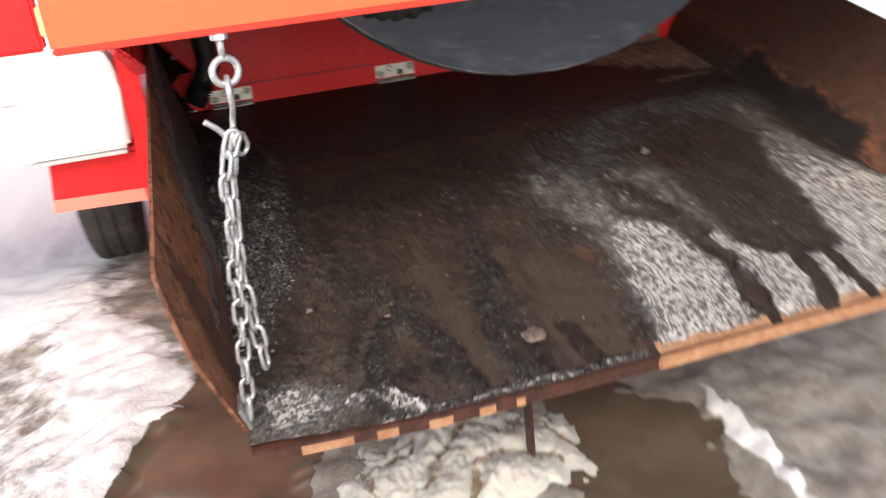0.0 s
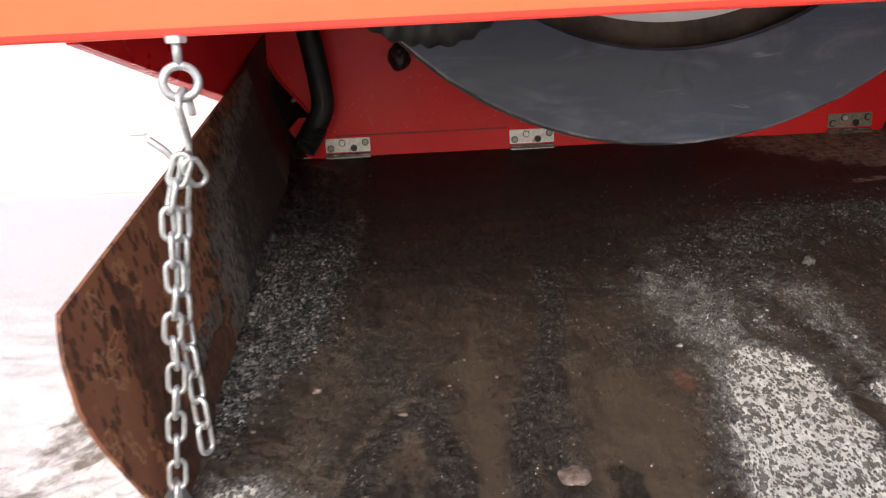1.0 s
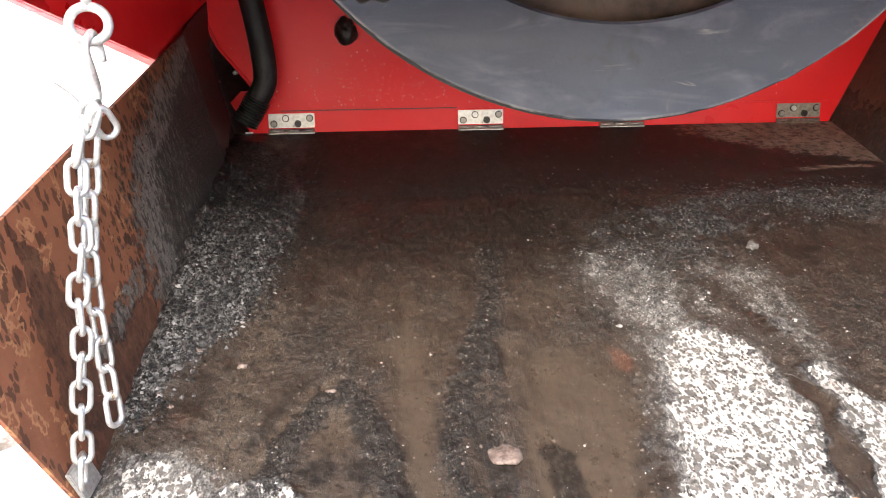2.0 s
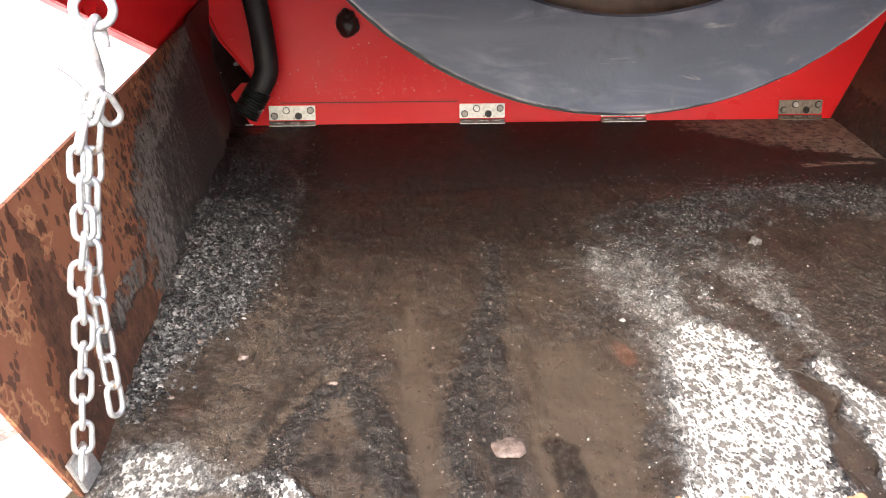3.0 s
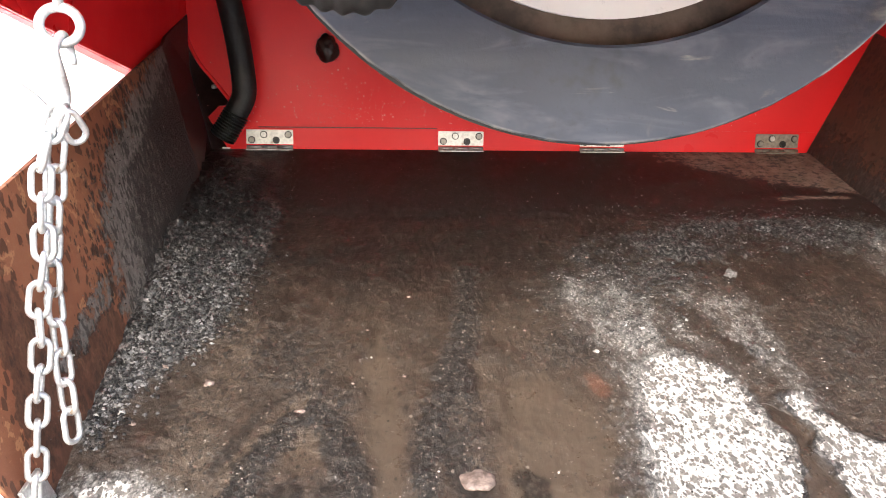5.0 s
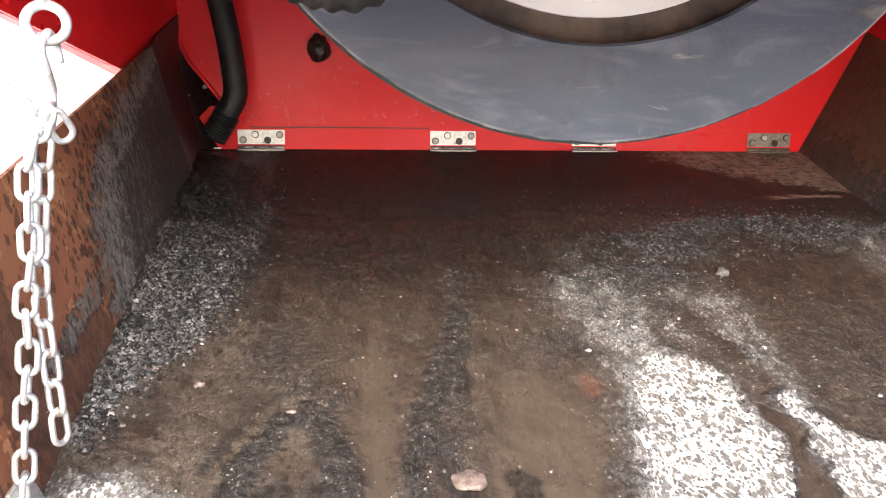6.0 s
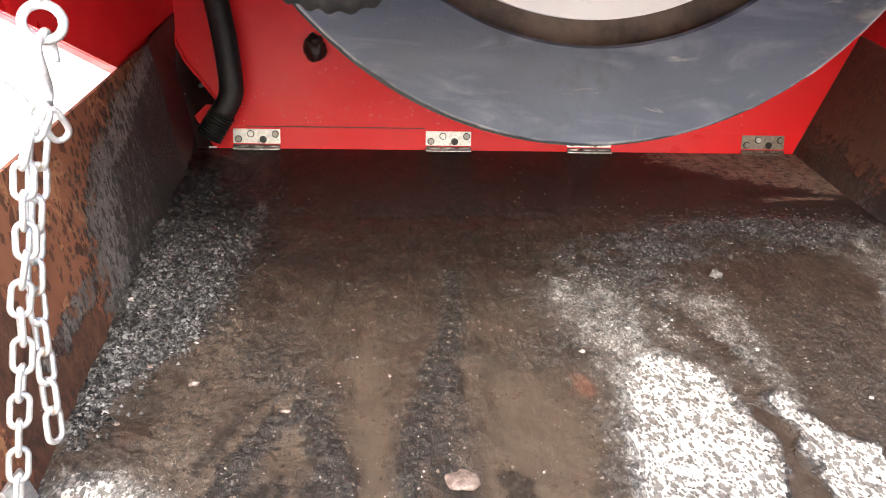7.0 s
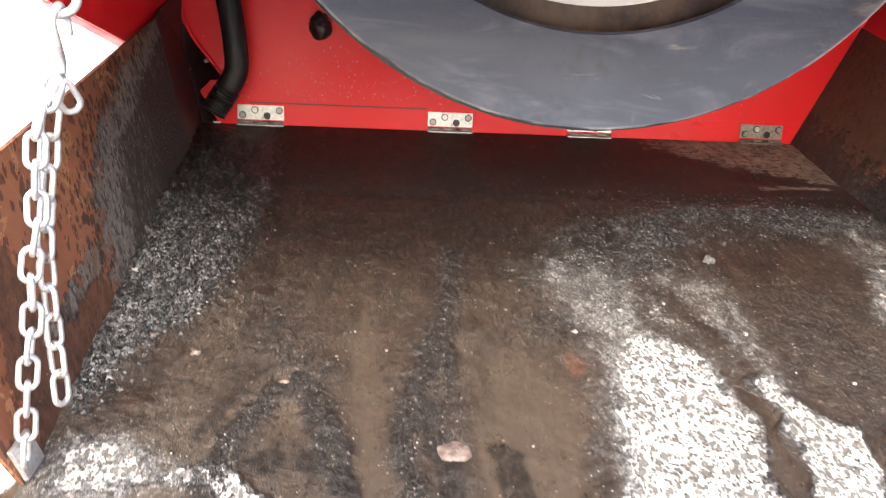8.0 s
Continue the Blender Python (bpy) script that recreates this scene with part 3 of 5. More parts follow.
# ---- chute: rusty steel tray hinged under the red panel ----
chute = thing("discharge_chute", "rusty steel discharge chute with flared side plates, wet with asphalt", "chute")
T = 0.005
part("floor_plate", plate([(-0.562, -1.016, floor_z(-1.016)), (-0.30, -1.036, floor_z(-1.036)), (-0.05, LIP_Y, floor_z(LIP_Y)), (0.752, LIP_Y, floor_z(LIP_Y)), (0.718, -0.004, floor_z(-0.004)), (-0.575, -0.004, floor_z(-0.004))], (0, 0, -T), 0.001), DARK_RUST, chute)


def wing(name, x_of, sign, drop, tarred):
    """A side plate: a sheet with masks of tar, stains, sooty dirt and painted corner shade on its inner face, and its
    thickness outside.
    """
    n, rows = 190, 100
    y1 = -1.068 * np.linspace(0, 1, n)
    low = np.where(y1 > -0.985, floor_z(y1) - 0.004, np.interp(y1, [-1.068, -1.067, -1.058, -1.035, -1.010, -0.985], [0.488, 0.476, 0.446, 0.396, 0.345, floor_z(-0.985) - 0.004]))
    top = np.interp(y1, [-1.068, -1.067, -1.064, -1.055, -1.040, 0.0], [0.492, 0.508, 0.528, 0.554, 0.579, 0.848]) + drop * (0.013 - 0.0485 * y1)
    top = np.maximum(top, low + 0.002)
    Y = np.repeat(y1[:, None], rows, 1)
    Z = low[:, None] + (top - low)[:, None] * np.linspace(0, 1, rows)[None, :]
    over = Z - floor_z(Y)
    w = 0.020 * ripple(Y, Z, 11, 81.0, 4)
    wy, wz = Y + w + 0.014 * ripple(Y, Z, 40, 82.0, 3), Z + 0.020 * ripple(Y, Z, 11, 83.0, 4) + 0.012 * ripple(Y, Z, 40, 84.0, 3)
    masks = {key: np.zeros(Y.shape) for key in ("tar", "deep", "stain", "chalk", "clean", "film")}
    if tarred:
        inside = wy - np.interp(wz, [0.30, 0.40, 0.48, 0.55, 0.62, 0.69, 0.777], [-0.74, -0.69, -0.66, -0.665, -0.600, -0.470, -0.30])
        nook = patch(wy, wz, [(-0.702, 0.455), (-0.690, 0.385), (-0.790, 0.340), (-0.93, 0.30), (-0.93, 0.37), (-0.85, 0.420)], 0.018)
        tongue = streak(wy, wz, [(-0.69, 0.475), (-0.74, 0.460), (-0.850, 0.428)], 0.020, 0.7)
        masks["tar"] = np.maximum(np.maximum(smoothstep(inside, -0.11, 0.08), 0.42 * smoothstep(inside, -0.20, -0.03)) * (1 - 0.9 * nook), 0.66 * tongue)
        masks["chalk"] = np.clip(np.exp(-((inside - 0.035 - 0.5 * w) / 0.055) ** 2) + 0.9 * tongue + 0.35 * (1 - smoothstep(inside, 0.05, 0.25)), 0, 1)
        # left rear blackened to paint corner shade; second term darkens towards the foot
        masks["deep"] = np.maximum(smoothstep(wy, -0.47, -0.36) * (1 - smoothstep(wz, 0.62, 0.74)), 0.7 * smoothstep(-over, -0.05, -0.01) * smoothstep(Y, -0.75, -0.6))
        masks["stain"] = np.maximum.reduce([
            patch(wy, wz, [(-0.945, 0.585), (-0.910, 0.566), (-0.870, 0.50), (-0.86, 0.44), (-0.89, 0.39), (-0.93, 0.345), (-0.965, 0.350), (-0.960, 0.43), (-0.954, 0.478), (-0.932, 0.52)], 0.014),
            0.9 * nook,
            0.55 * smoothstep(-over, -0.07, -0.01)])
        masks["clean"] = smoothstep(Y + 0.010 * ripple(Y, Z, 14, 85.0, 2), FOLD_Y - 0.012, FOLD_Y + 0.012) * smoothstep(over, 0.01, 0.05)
    else:
        masks["tar"] = np.maximum(0.12 * smoothstep(Y, -1.15, -0.75), 0.75 * smoothstep(-over + w, -0.12, -0.02) * smoothstep(Y, -0.80, -0.60))
        drip = 0.05 * np.clip(ripple(Y, 0.15 * Z, 22, 87.0, 3), -0.3, 1)
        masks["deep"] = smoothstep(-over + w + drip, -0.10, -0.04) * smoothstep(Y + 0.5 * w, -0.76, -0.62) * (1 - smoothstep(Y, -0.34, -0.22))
        masks["film"] = smoothstep(wy + 0.6 * w, -0.98, -0.74) * (0.55 + 0.45 * smoothstep(over, 0.03, 0.12)) * (1 - masks["deep"])
    X = x_of(Y, Z)
    inner = np.stack([X.ravel(), Y.ravel(), Z.ravel()], 1)
    count = len(inner)
    verts = np.concatenate([inner, inner - np.array([sign * 0.005, 0, 0])])
    idx = np.arange(count).reshape(n, rows)
    face = np.stack([idx[:-1, :-1].ravel(), idx[1:, :-1].ravel(), idx[1:, 1:].ravel(), idx[:-1, 1:].ravel()], 1)
    edge = np.concatenate([idx[:, 0], idx[-1, 1:], idx[-2::-1, -1], idx[0, -2:0:-1]])
    after = np.roll(edge, -1)
    faces = np.concatenate([face, face[:, ::-1] + count, np.stack([edge, after, after + count, edge + count], 1)])
    me = bpy.data.meshes.new(name)
    me.from_pydata(verts.tolist(), [], faces.tolist())
    for key, values in masks.items():
        me.attributes.new(key, "FLOAT", "POINT").data.foreach_set("value", np.tile(np.clip(values, 0, 1).ravel(), 2).astype(np.float32))
    me.materials.append(RUST_WING)
    ob = new(name, me)
    ob.parent = chute
    bm = bmesh.new()
    bm.from_mesh(me)
    bmesh.ops.recalc_face_normals(bm, faces=bm.faces)
    bm.to_mesh(me)
    bm.free()
    return ob


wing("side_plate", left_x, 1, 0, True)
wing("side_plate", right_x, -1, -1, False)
# front edge: a strip under the lip, notched with worn paint, and a brace below it
part("lip_bar", plate([(-0.545, -1.012, floor_z(-1.012) - 0.0055), (-0.30, -1.033, floor_z(-1.033) - 0.0055), (0.05, LIP_Y + 0.002, floor_z(LIP_Y) - 0.0055), (0.05, LIP_Y + 0.026, floor_z(LIP_Y) - 0.0055), (-0.545, -0.986, floor_z(-1.012) - 0.0055)], (0, 0, -0.016), 0.001), DARK_RUST, chute)
for x0, x1 in ((-0.497, -0.425), (-0.392, -0.362), (-0.318, -0.283), (-0.243, -0.218), (-0.186, -0.172)):
    ya, yb = (float(np.interp(x, [-0.545, -0.30, 0.05], [-1.012, -1.033, LIP_Y + 0.002])) for x in (x0, x1))
    zp = floor_z(0.5 * (ya + yb)) - 0.0052
    part("paint_patch", plate([(x0, ya - 0.002, zp), (x1, yb - 0.002, zp), (x1, yb + 0.003, zp), (x0, ya + 0.003, zp)], (0, 0, -0.0165), 0.0008), BARE, chute, "worn orange paint")
part("lip_edge", block(0.046, 0.748, LIP_Y - 0.004, LIP_Y + 0.020, floor_z(LIP_Y) - 0.020, floor_z(LIP_Y) + 0.001, 0.003), BARE, chute, "scraped orange steel edge")
part("leg", block(-0.091, -0.084, LIP_Y + 0.20, LIP_Y + 0.23, 0.02, floor_z(LIP_Y + 0.23) - 0.014, 0.002), DARK_RUST, chute)
part("cross_brace", block(-0.50, 0.70, -0.62, -0.57, floor_z(-0.62) - 0.060, floor_z(-0.62) - 0.012, 0.003), RUST, chute)


# ---- slurry on the chute floor ----
CRUST = [(0.100, -0.790), (0.129, -0.735), (0.189, -0.715), (0.235, -0.760), (0.252, -0.800), (0.256, -0.850), (0.266, -0.885), (0.262, -0.935), (0.250, -0.985), (0.240, -1.045), (0.052, -1.05), (0.066, -1.00), (0.078, -0.930), (0.086, -0.850)]
CRUST_NEXT = [(0.280, -0.806), (0.323, -0.802), (0.336, -0.842), (0.348, -0.870), (0.395, -0.903), (0.390, -0.965), (0.365, -1.045), (0.262, -1.045), (0.278, -0.970), (0.296, -0.930), (0.291, -0.900), (0.303, -0.871), (0.289, -0.846)]
CRUST_FAR = [(0.614, -0.505), (0.667, -0.505), (0.690, -0.594), (0.702, -0.674), (0.740, -0.771), (0.75, -1.045), (0.375, -1.045), (0.402, -0.910), (0.489, -0.905), (0.511, -0.818), (0.535, -0.726), (0.524, -0.645)]
WET = [(0.340, -0.500), (0.400, -0.470), (0.520, -0.470), (0.590, -0.530), (0.524, -0.650), (0.532, -0.726), (0.508, -0.818), (0.483, -0.898), (0.395, -0.903), (0.355, -0.868), (0.340, -0.800), (0.345, -0.700), (0.355, -0.600)]
GRIT_STRIP = [(-0.60, -0.72), (-0.60, -0.50), (-0.60, -0.10), (-0.50, -0.05), (-0.42, -0.18), (-0.390, -0.36), (-0.408, -0.495), (-0.424, -0.558), (-0.436, -0.644), (-0.455, -0.718), (-0.485, -0.755), (-0.505, -0.790), (-0.520, -0.840), (-0.535, -0.890), (-0.60, -0.89)]
BAND = [(0.060, -0.440), (0.16, -0.400), (0.260, -0.365), (0.356, -0.335), (0.452, -0.308), (0.563, -0.298), (0.72, -0.33), (0.72, -0.44), (0.600, -0.455), (0.501, -0.434), (0.400, -0.470), (0.281, -0.505), (0.180, -0.540), (0.095, -0.515)]


def slurry_masks(X, Y):
    w, w2 = ripple(X, Y, 6, 3.0, 4), ripple(X, Y, 19, 7.0, 4)
    v, v2 = ripple(X, Y, 6, 21.0, 4), ripple(X, Y, 19, 31.0, 4)
    bx, by = X + 0.010 * w + 0.010 * w2, Y + 0.014 * v + 0.012 * v2
    wet = patch(bx, by, WET, 0.016)
    runs = np.maximum.reduce([
        streak(bx, by, [(0.264, -0.825), (0.283, -0.88), (0.272, -0.925)], 0.009),
        blob(bx, by, 0.277, -0.855, 0.016, 0.024, 10, 0.4),
        streak(bx, by, [(0.272, -0.925), (0.278, -0.965), (0.258, -1.045)], 0.012),
        blob(bx, by, 0.274, -0.965, 0.022, 0.030, 10, 0.4),
        streak(bx, by, [(0.398, -0.895), (0.388, -0.966), (0.373, -1.036)], 0.015),
        streak(bx, by, [(0.457, -0.895), (0.454, -0.972), (0.455, -1.04)], 0.012),
        wet])
    crust = np.maximum.reduce([
        patch(bx, by, CRUST, 0.030),
        patch(bx, by, CRUST_NEXT, 0.020),
        patch(bx, by, CRUST_FAR, 0.030) * (0.62 + 0.36 * smoothstep(-Y + 0.04 * w, 0.58, 0.82)),
        blob(bx, by, 0.140, -0.672, 0.045, 0.050, 10, 0.8) * 0.66,
        blob(bx, by, 0.300, -0.725, 0.020, 0.030, 10, 0.9) * 0.62,
        patch(bx, by, [(-0.545, -0.930), (-0.505, -0.915), (-0.448, -0.935), (-0.420, -1.000), (-0.46, -1.014), (-0.545, -1.008)], 0.034) * 0.84,
        streak(bx, by, [(-0.41, -0.985), (-0.372, -0.978), (-0.345, -1.005), (-0.325, -1.020)], 0.016, 0.7) * 0.82,
        (1 - smoothstep(np.abs(Y - LIP_Y - 0.014 - 0.006 * w2), 0.003, 0.012)) * (1 - smoothstep(X, 0.03, 0.05)) * 0.66])
    crust = crust * (1 - runs)
    dust = np.maximum.reduce([
        patch(bx, by, [(0.02, -0.560), (0.095, -0.495), (0.165, -0.525), (0.205, -0.590), (0.190, -0.690), (0.260, -0.760), (0.28, -0.90), (0.05, -1.04), (0.070, -0.85), (0.085, -0.740), (0.055, -0.650)], 0.05),
        patch(bx, by, [(0.225, -0.555), (0.315, -0.530), (0.346, -0.633), (0.330, -0.760), (0.270, -0.755), (0.245, -0.660)], 0.045) * 0.80,
        patch(bx, by, [(0.06, -0.520), (0.31, -0.520), (0.42, -0.70), (0.40, -0.84), (0.30, -0.86), (0.20, -0.72), (0.09, -0.66)], 0.06) * 0.74,
        patch(bx, by, CRUST_FAR, 0.05),
        patch(bx, by, CRUST_NEXT, 0.05),
        blob(bx, by, 0.64, -0.47, 0.07, 0.12, 0, 0.8) * 0.75,
        blob(bx, by, -0.49, -0.97, 0.10, 0.06, 0, 0.7),
        patch(bx, by, BAND, 0.05) * 0.30]) * (1 - 0.92 * runs)
    crack = streak(bx, by, [(0.200, -0.595), (0.228, -0.631), (0.256, -0.687), (0.286, -0.745), (0.279, -0.80)], 0.016, 0.9)
    dust = dust * (1 - 0.55 * crack)
    dust = dust * (1 - 0.5 * streak(bx, by, [(0.11, -0.535), (0.20, -0.55), (0.29, -0.535)], 0.020, 0.9))
    grit = np.maximum.reduce([
        patch(bx, by, GRIT_STRIP, 0.030),
        patch(bx, by, [(-0.56, -0.87), (-0.50, -0.83), (-0.455, -0.86), (-0.46, -0.93), (-0.56, -0.93)], 0.05) * 0.42,
        patch(bx, by, BAND, 0.045) * np.clip(0.62 + 1.1 * w + 0.7 * v2, 0, 1),
        blob(bx, by, 0.17, -0.55, 0.17, 0.09, 20, 0.6) * 0.55,
        streak(bx, by, [(0.085, -0.74), (0.070, -0.86), (0.05, -1.02)], 0.026, 0.9) * 0.42])
    grit = grit * (1 - 0.9 * wet)
    grit = np.maximum(grit, 0.8 * smoothstep(crust, 0.2, 0.6))
    loop = [(-0.385, -1.00), (-0.372, -0.952), (-0.365, -0.910), (-0.346, -0.867), (-0.323, -0.837), (-0.298, -0.828), (-0.276, -0.851), (-0.257, -0.889), (-0.246, -0.932), (-0.235, -1.01)]
    lane = [(-0.085, -0.50), (-0.092, -0.624), (-0.111, -0.703), (-0.138, -0.784), (-0.158, -0.855), (-0.168, -0.892), (-0.170, -0.960), (-0.160, -1.03)]
    dark = np.maximum.reduce([
        streak(bx, by, lane, 0.013, 0.7),
        blob(bx, by, -0.122, -0.765, 0.026, 0.045, 15, 0.6) * 0.9,
        blob(bx, by, -0.105, -0.690, 0.016, 0.040, 10, 0.7) * 0.8,
        streak(bx, by, [(-0.150, -0.850), (-0.135, -0.900), (-0.120, -0.955), (-0.125, -1.02)], 0.015, 0.7) * 0.9,
        streak(bx, by, loop, 0.016, 0.6),
        streak(bx, by, [(-0.285, -0.840), (-0.268, -0.880), (-0.262, -0.930)], 0.017, 0.7) * 0.8,
        blob(bx, by, -0.325, -0.955, 0.030, 0.020, 0, 0.7) * 0.8,
        blob(bx, by, -0.270, -0.955, 0.022, 0.025, 0, 0.7) * 0.8,
        blob(bx, by, -0.335, -0.715, 0.014, 0.018, 0, 0.8) * 0.8,
        streak(bx, by, [(-0.401, -0.909), (-0.382, -0.850), (-0.359, -0.811), (-0.318, -0.785)], 0.010, 0.8) * 0.6,
        streak(bx, by, [(-0.05, -0.94), (-0.045, -1.02)], 0.018, 0.8) * 0.8,
        streak(bx, by, [(0.06, -0.90), (0.02, -1.00)], 0.014, 0.9) * 0.45,
        blob(bx, by, -0.40, -0.44, 0.10, 0.12, 0, 0.8) * 0.4,
        # rear floor and corner blackened: shade below the machine put into the colour
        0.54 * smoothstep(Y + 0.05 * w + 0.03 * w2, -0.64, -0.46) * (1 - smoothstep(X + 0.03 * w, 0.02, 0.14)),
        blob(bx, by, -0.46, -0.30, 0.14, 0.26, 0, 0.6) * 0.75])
    flat_lane = np.maximum(
        patch(bx, by, [(-0.250, -0.724), (-0.225, -0.621), (-0.185, -0.726), (-0.180, -0.855), (-0.188, -0.959), (-0.19, -1.03), (-0.232, -1.03), (-0.238, -0.957), (-0.240, -0.852)], 0.030),
        patch(bx, by, [(-0.070, -0.745), (-0.012, -0.748), (0.060, -0.815), (0.066, -0.880), (0.042, -0.969), (0.03, -1.03), (-0.10, -1.03), (-0.092, -0.940), (-0.085, -0.857)], 0.034))
    ridge = np.maximum.reduce([
        streak(bx, by, lane, 0.022, 0.8),
        blob(bx, by, -0.120, -0.84, 0.030, 0.10, 8, 0.8) * 0.8,
        streak(bx, by, loop, 0.022, 0.8),
        streak(bx, by, [(-0.424, -0.649), (-0.36, -0.73), (-0.307, -0.770), (-0.269, -0.80)], 0.036, 0.9) * 0.8,
        blob(bx, by, -0.36, -0.70, 0.09, 0.11, 30, 0.8) * 0.7,
        blob(bx, by, -0.43, -0.84, 0.04, 0.14, 0, 0.8) * 0.55,
        blob(bx, by, 0.03, -0.70, 0.06, 0.05, 0, 0.9) * 0.7,
        blob(bx, by, 0.44, -0.72, 0.12, 0.22, 0, 0.8) * 0.75,
        0.20 + 0 * X]) * (1 - 0.7 * flat_lane)
    tan = np.maximum.reduce([
        0.40 * smoothstep(-Y + 0.05 * w, 0.50, 0.66) * (1 - smoothstep(X, 0.02, 0.10)),
        flat_lane * 0.72,
        streak(bx, by, [(-0.10, -0.66), (-0.085, -0.76), (-0.10, -0.85)], 0.020, 0.9) * 0.6,
        streak(bx, by, [(-0.40, -0.66), (-0.43, -0.84), (-0.432, -0.99)], 0.036, 0.9) * 0.85,
        streak(bx, by, [(-0.392, -0.95), (-0.375, -0.880), (-0.345, -0.838), (-0.312, -0.806)], 0.010, 0.7) * 0.95,
        blob(bx, by, -0.305, -0.890, 0.028, 0.045, 0, 0.6) * 0.85,
        blob(bx, by, -0.30, -0.70, 0.16, 0.14, 0, 0.9) * 0.45,
        wet * 0.22])
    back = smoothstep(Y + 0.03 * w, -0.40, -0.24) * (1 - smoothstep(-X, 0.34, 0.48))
    bare = (1 - smoothstep(Y + 0.02 * w + 0.012 * w2, LIP_Y + 0.014, LIP_Y + 0.030)) * smoothstep(X, 0.045, 0.06) * (1 - runs)
    fold = Y + 0.05 + (X - 0.30) * 0.40 + 0.030 * w2 + 0.025 * w
    pale = np.maximum(smoothstep(fold, -0.055, 0.060) * smoothstep(X, 0.22, 0.50), streak(bx, Y, [(0.54, -0.235), (0.69, -0.225)], 0.012, 0.9) * 0.7) * (1 - smoothstep(-Y, 0.24, 0.26))
    grit = grit * (1 - smoothstep(back, 0.3, 0.8) * smoothstep(X, -0.40, -0.34))
    # rear corner's shade painted on, with a dark line along the side plate
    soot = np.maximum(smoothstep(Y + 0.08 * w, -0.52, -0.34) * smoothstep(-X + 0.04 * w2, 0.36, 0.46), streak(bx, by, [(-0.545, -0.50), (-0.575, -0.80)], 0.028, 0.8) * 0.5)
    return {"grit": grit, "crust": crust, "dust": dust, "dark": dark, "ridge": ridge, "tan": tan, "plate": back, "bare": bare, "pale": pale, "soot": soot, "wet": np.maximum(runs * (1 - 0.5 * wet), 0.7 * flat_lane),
            "red": np.maximum(blob(bx, by, 0.060, -0.785, 0.016, 0.026, 20, 0.9), 0.50 * blob(bx, by, -0.49, -0.87, 0.07, 0.05, 0, 0.9))}


def bank(Y):
    """How high the grit lies against the side plate."""
    return np.interp(Y, [-0.92, -0.70, -0.45, -0.20, -0.08, -0.02], [0.006, 0.018, 0.036, 0.040, 0.018, 0.0])


def slurry_height(X, Y):
    m = slurry_masks(X, Y)
    calm = (1 - 0.85 * m["plate"]) * (1 - 0.55 * m["wet"])
    thick = 0.0035 + 0.008 * m["grit"] * (1 - m["crust"]) + 0.002 * m["crust"] + 0.0030 * m["ridge"] + 0.001 * m["dark"] - 0.0020 * m["tan"] - 0.0016 * m["wet"]
    thick = thick + calm * (0.0030 * ripple(X, Y, 26, 1.0, 4) + 0.0020 * ripple(X + 0.02 * ripple(X, Y, 9, 61.0, 2), Y * 0.22, 34, 15.0, 4))
    thick = thick + (0.0035 * m["ridge"] + 0.005 * m["grit"] * (1 - 0.8 * m["crust"])) * calm * ripple(X, Y * 0.8, 85, 4.0, 2, 0.7)
    wall = X - left_x(Y, floor_z(Y))
    heap = (1 - smoothstep(wall, 0.0, 0.14)) * bank(Y)
    heap = heap * (1 + 0.35 * ripple(X, Y, 18, 9.0, 3))
    rim = smoothstep(Y, LIP_Y + 0.012, LIP_Y + 0.05)
    back = 1 - smoothstep(Y, -0.30, -0.20) * 0.85
    return floor_z(Y) + 0.0012 + np.clip(thick, 0.0006, 1) * (0.25 + 0.75 * rim) * back + heap


def between_wings(X, Y):
    z = floor_z(Y) + 0.004
    lo, hi = left_x(Y, z + 1.1 * bank(Y)) - 0.004, right_x(Y, z) - 0.001
    return lo + (hi - lo) * X


def along_lip(X, Y):
    """Draws the sheet's front edge back with the lip towards the side plate."""
    back = np.interp(X, [-0.56, -0.30, -0.05], [0.024, 0.004, 0.0])
    return Y + back * (1 - smoothstep(Y, LIP_Y, LIP_Y + 0.20))


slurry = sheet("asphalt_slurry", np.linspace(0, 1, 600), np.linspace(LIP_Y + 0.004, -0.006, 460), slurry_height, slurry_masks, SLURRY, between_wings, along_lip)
tagged(slurry, "brown wet asphalt slurry with gravel strips and chalky white crust on the chute", "asphalt", kind="stuff")


def surface_z(x, y):
    X, Y = np.array([[x]]), np.array([[y]])
    return float(slurry_height(X, Y)[0, 0])


# ---- loose grit: crushed stone chips ----
def chip(rng, size):
    """Points and faces of a small broken stone."""
    base = [(1, 0, 0), (-1, 0, 0), (0, 1, 0), (0, -1, 0), (0, 0, 1), (0, 0, -1), (0.6, 0.6, 0.5), (-0.6, 0.5, 0.6)]
    v = np.array(base[:6]) * rng.uniform(0.55, 1.1, (6, 1)) * size * np.array([1, rng.uniform(0.6, 1), rng.uniform(0.45, 0.8)])
    a, b = rng.uniform(0, 6.28), rng.uniform(-0.6, 0.6)
    ca, sa, cb, sb = math.cos(a), math.sin(a), math.cos(b), math.sin(b)
    v = v @ np.array([[ca, -sa, 0], [sa, ca, 0], [0, 0, 1]]) @ np.array([[1, 0, 0], [0, cb, -sb], [0, sb, cb]])
    f = [(0, 2, 4), (2, 1, 4), (1, 3, 4), (3, 0, 4), (2, 0, 5), (1, 2, 5), (3, 1, 5), (0, 3, 5)]
    return v, f


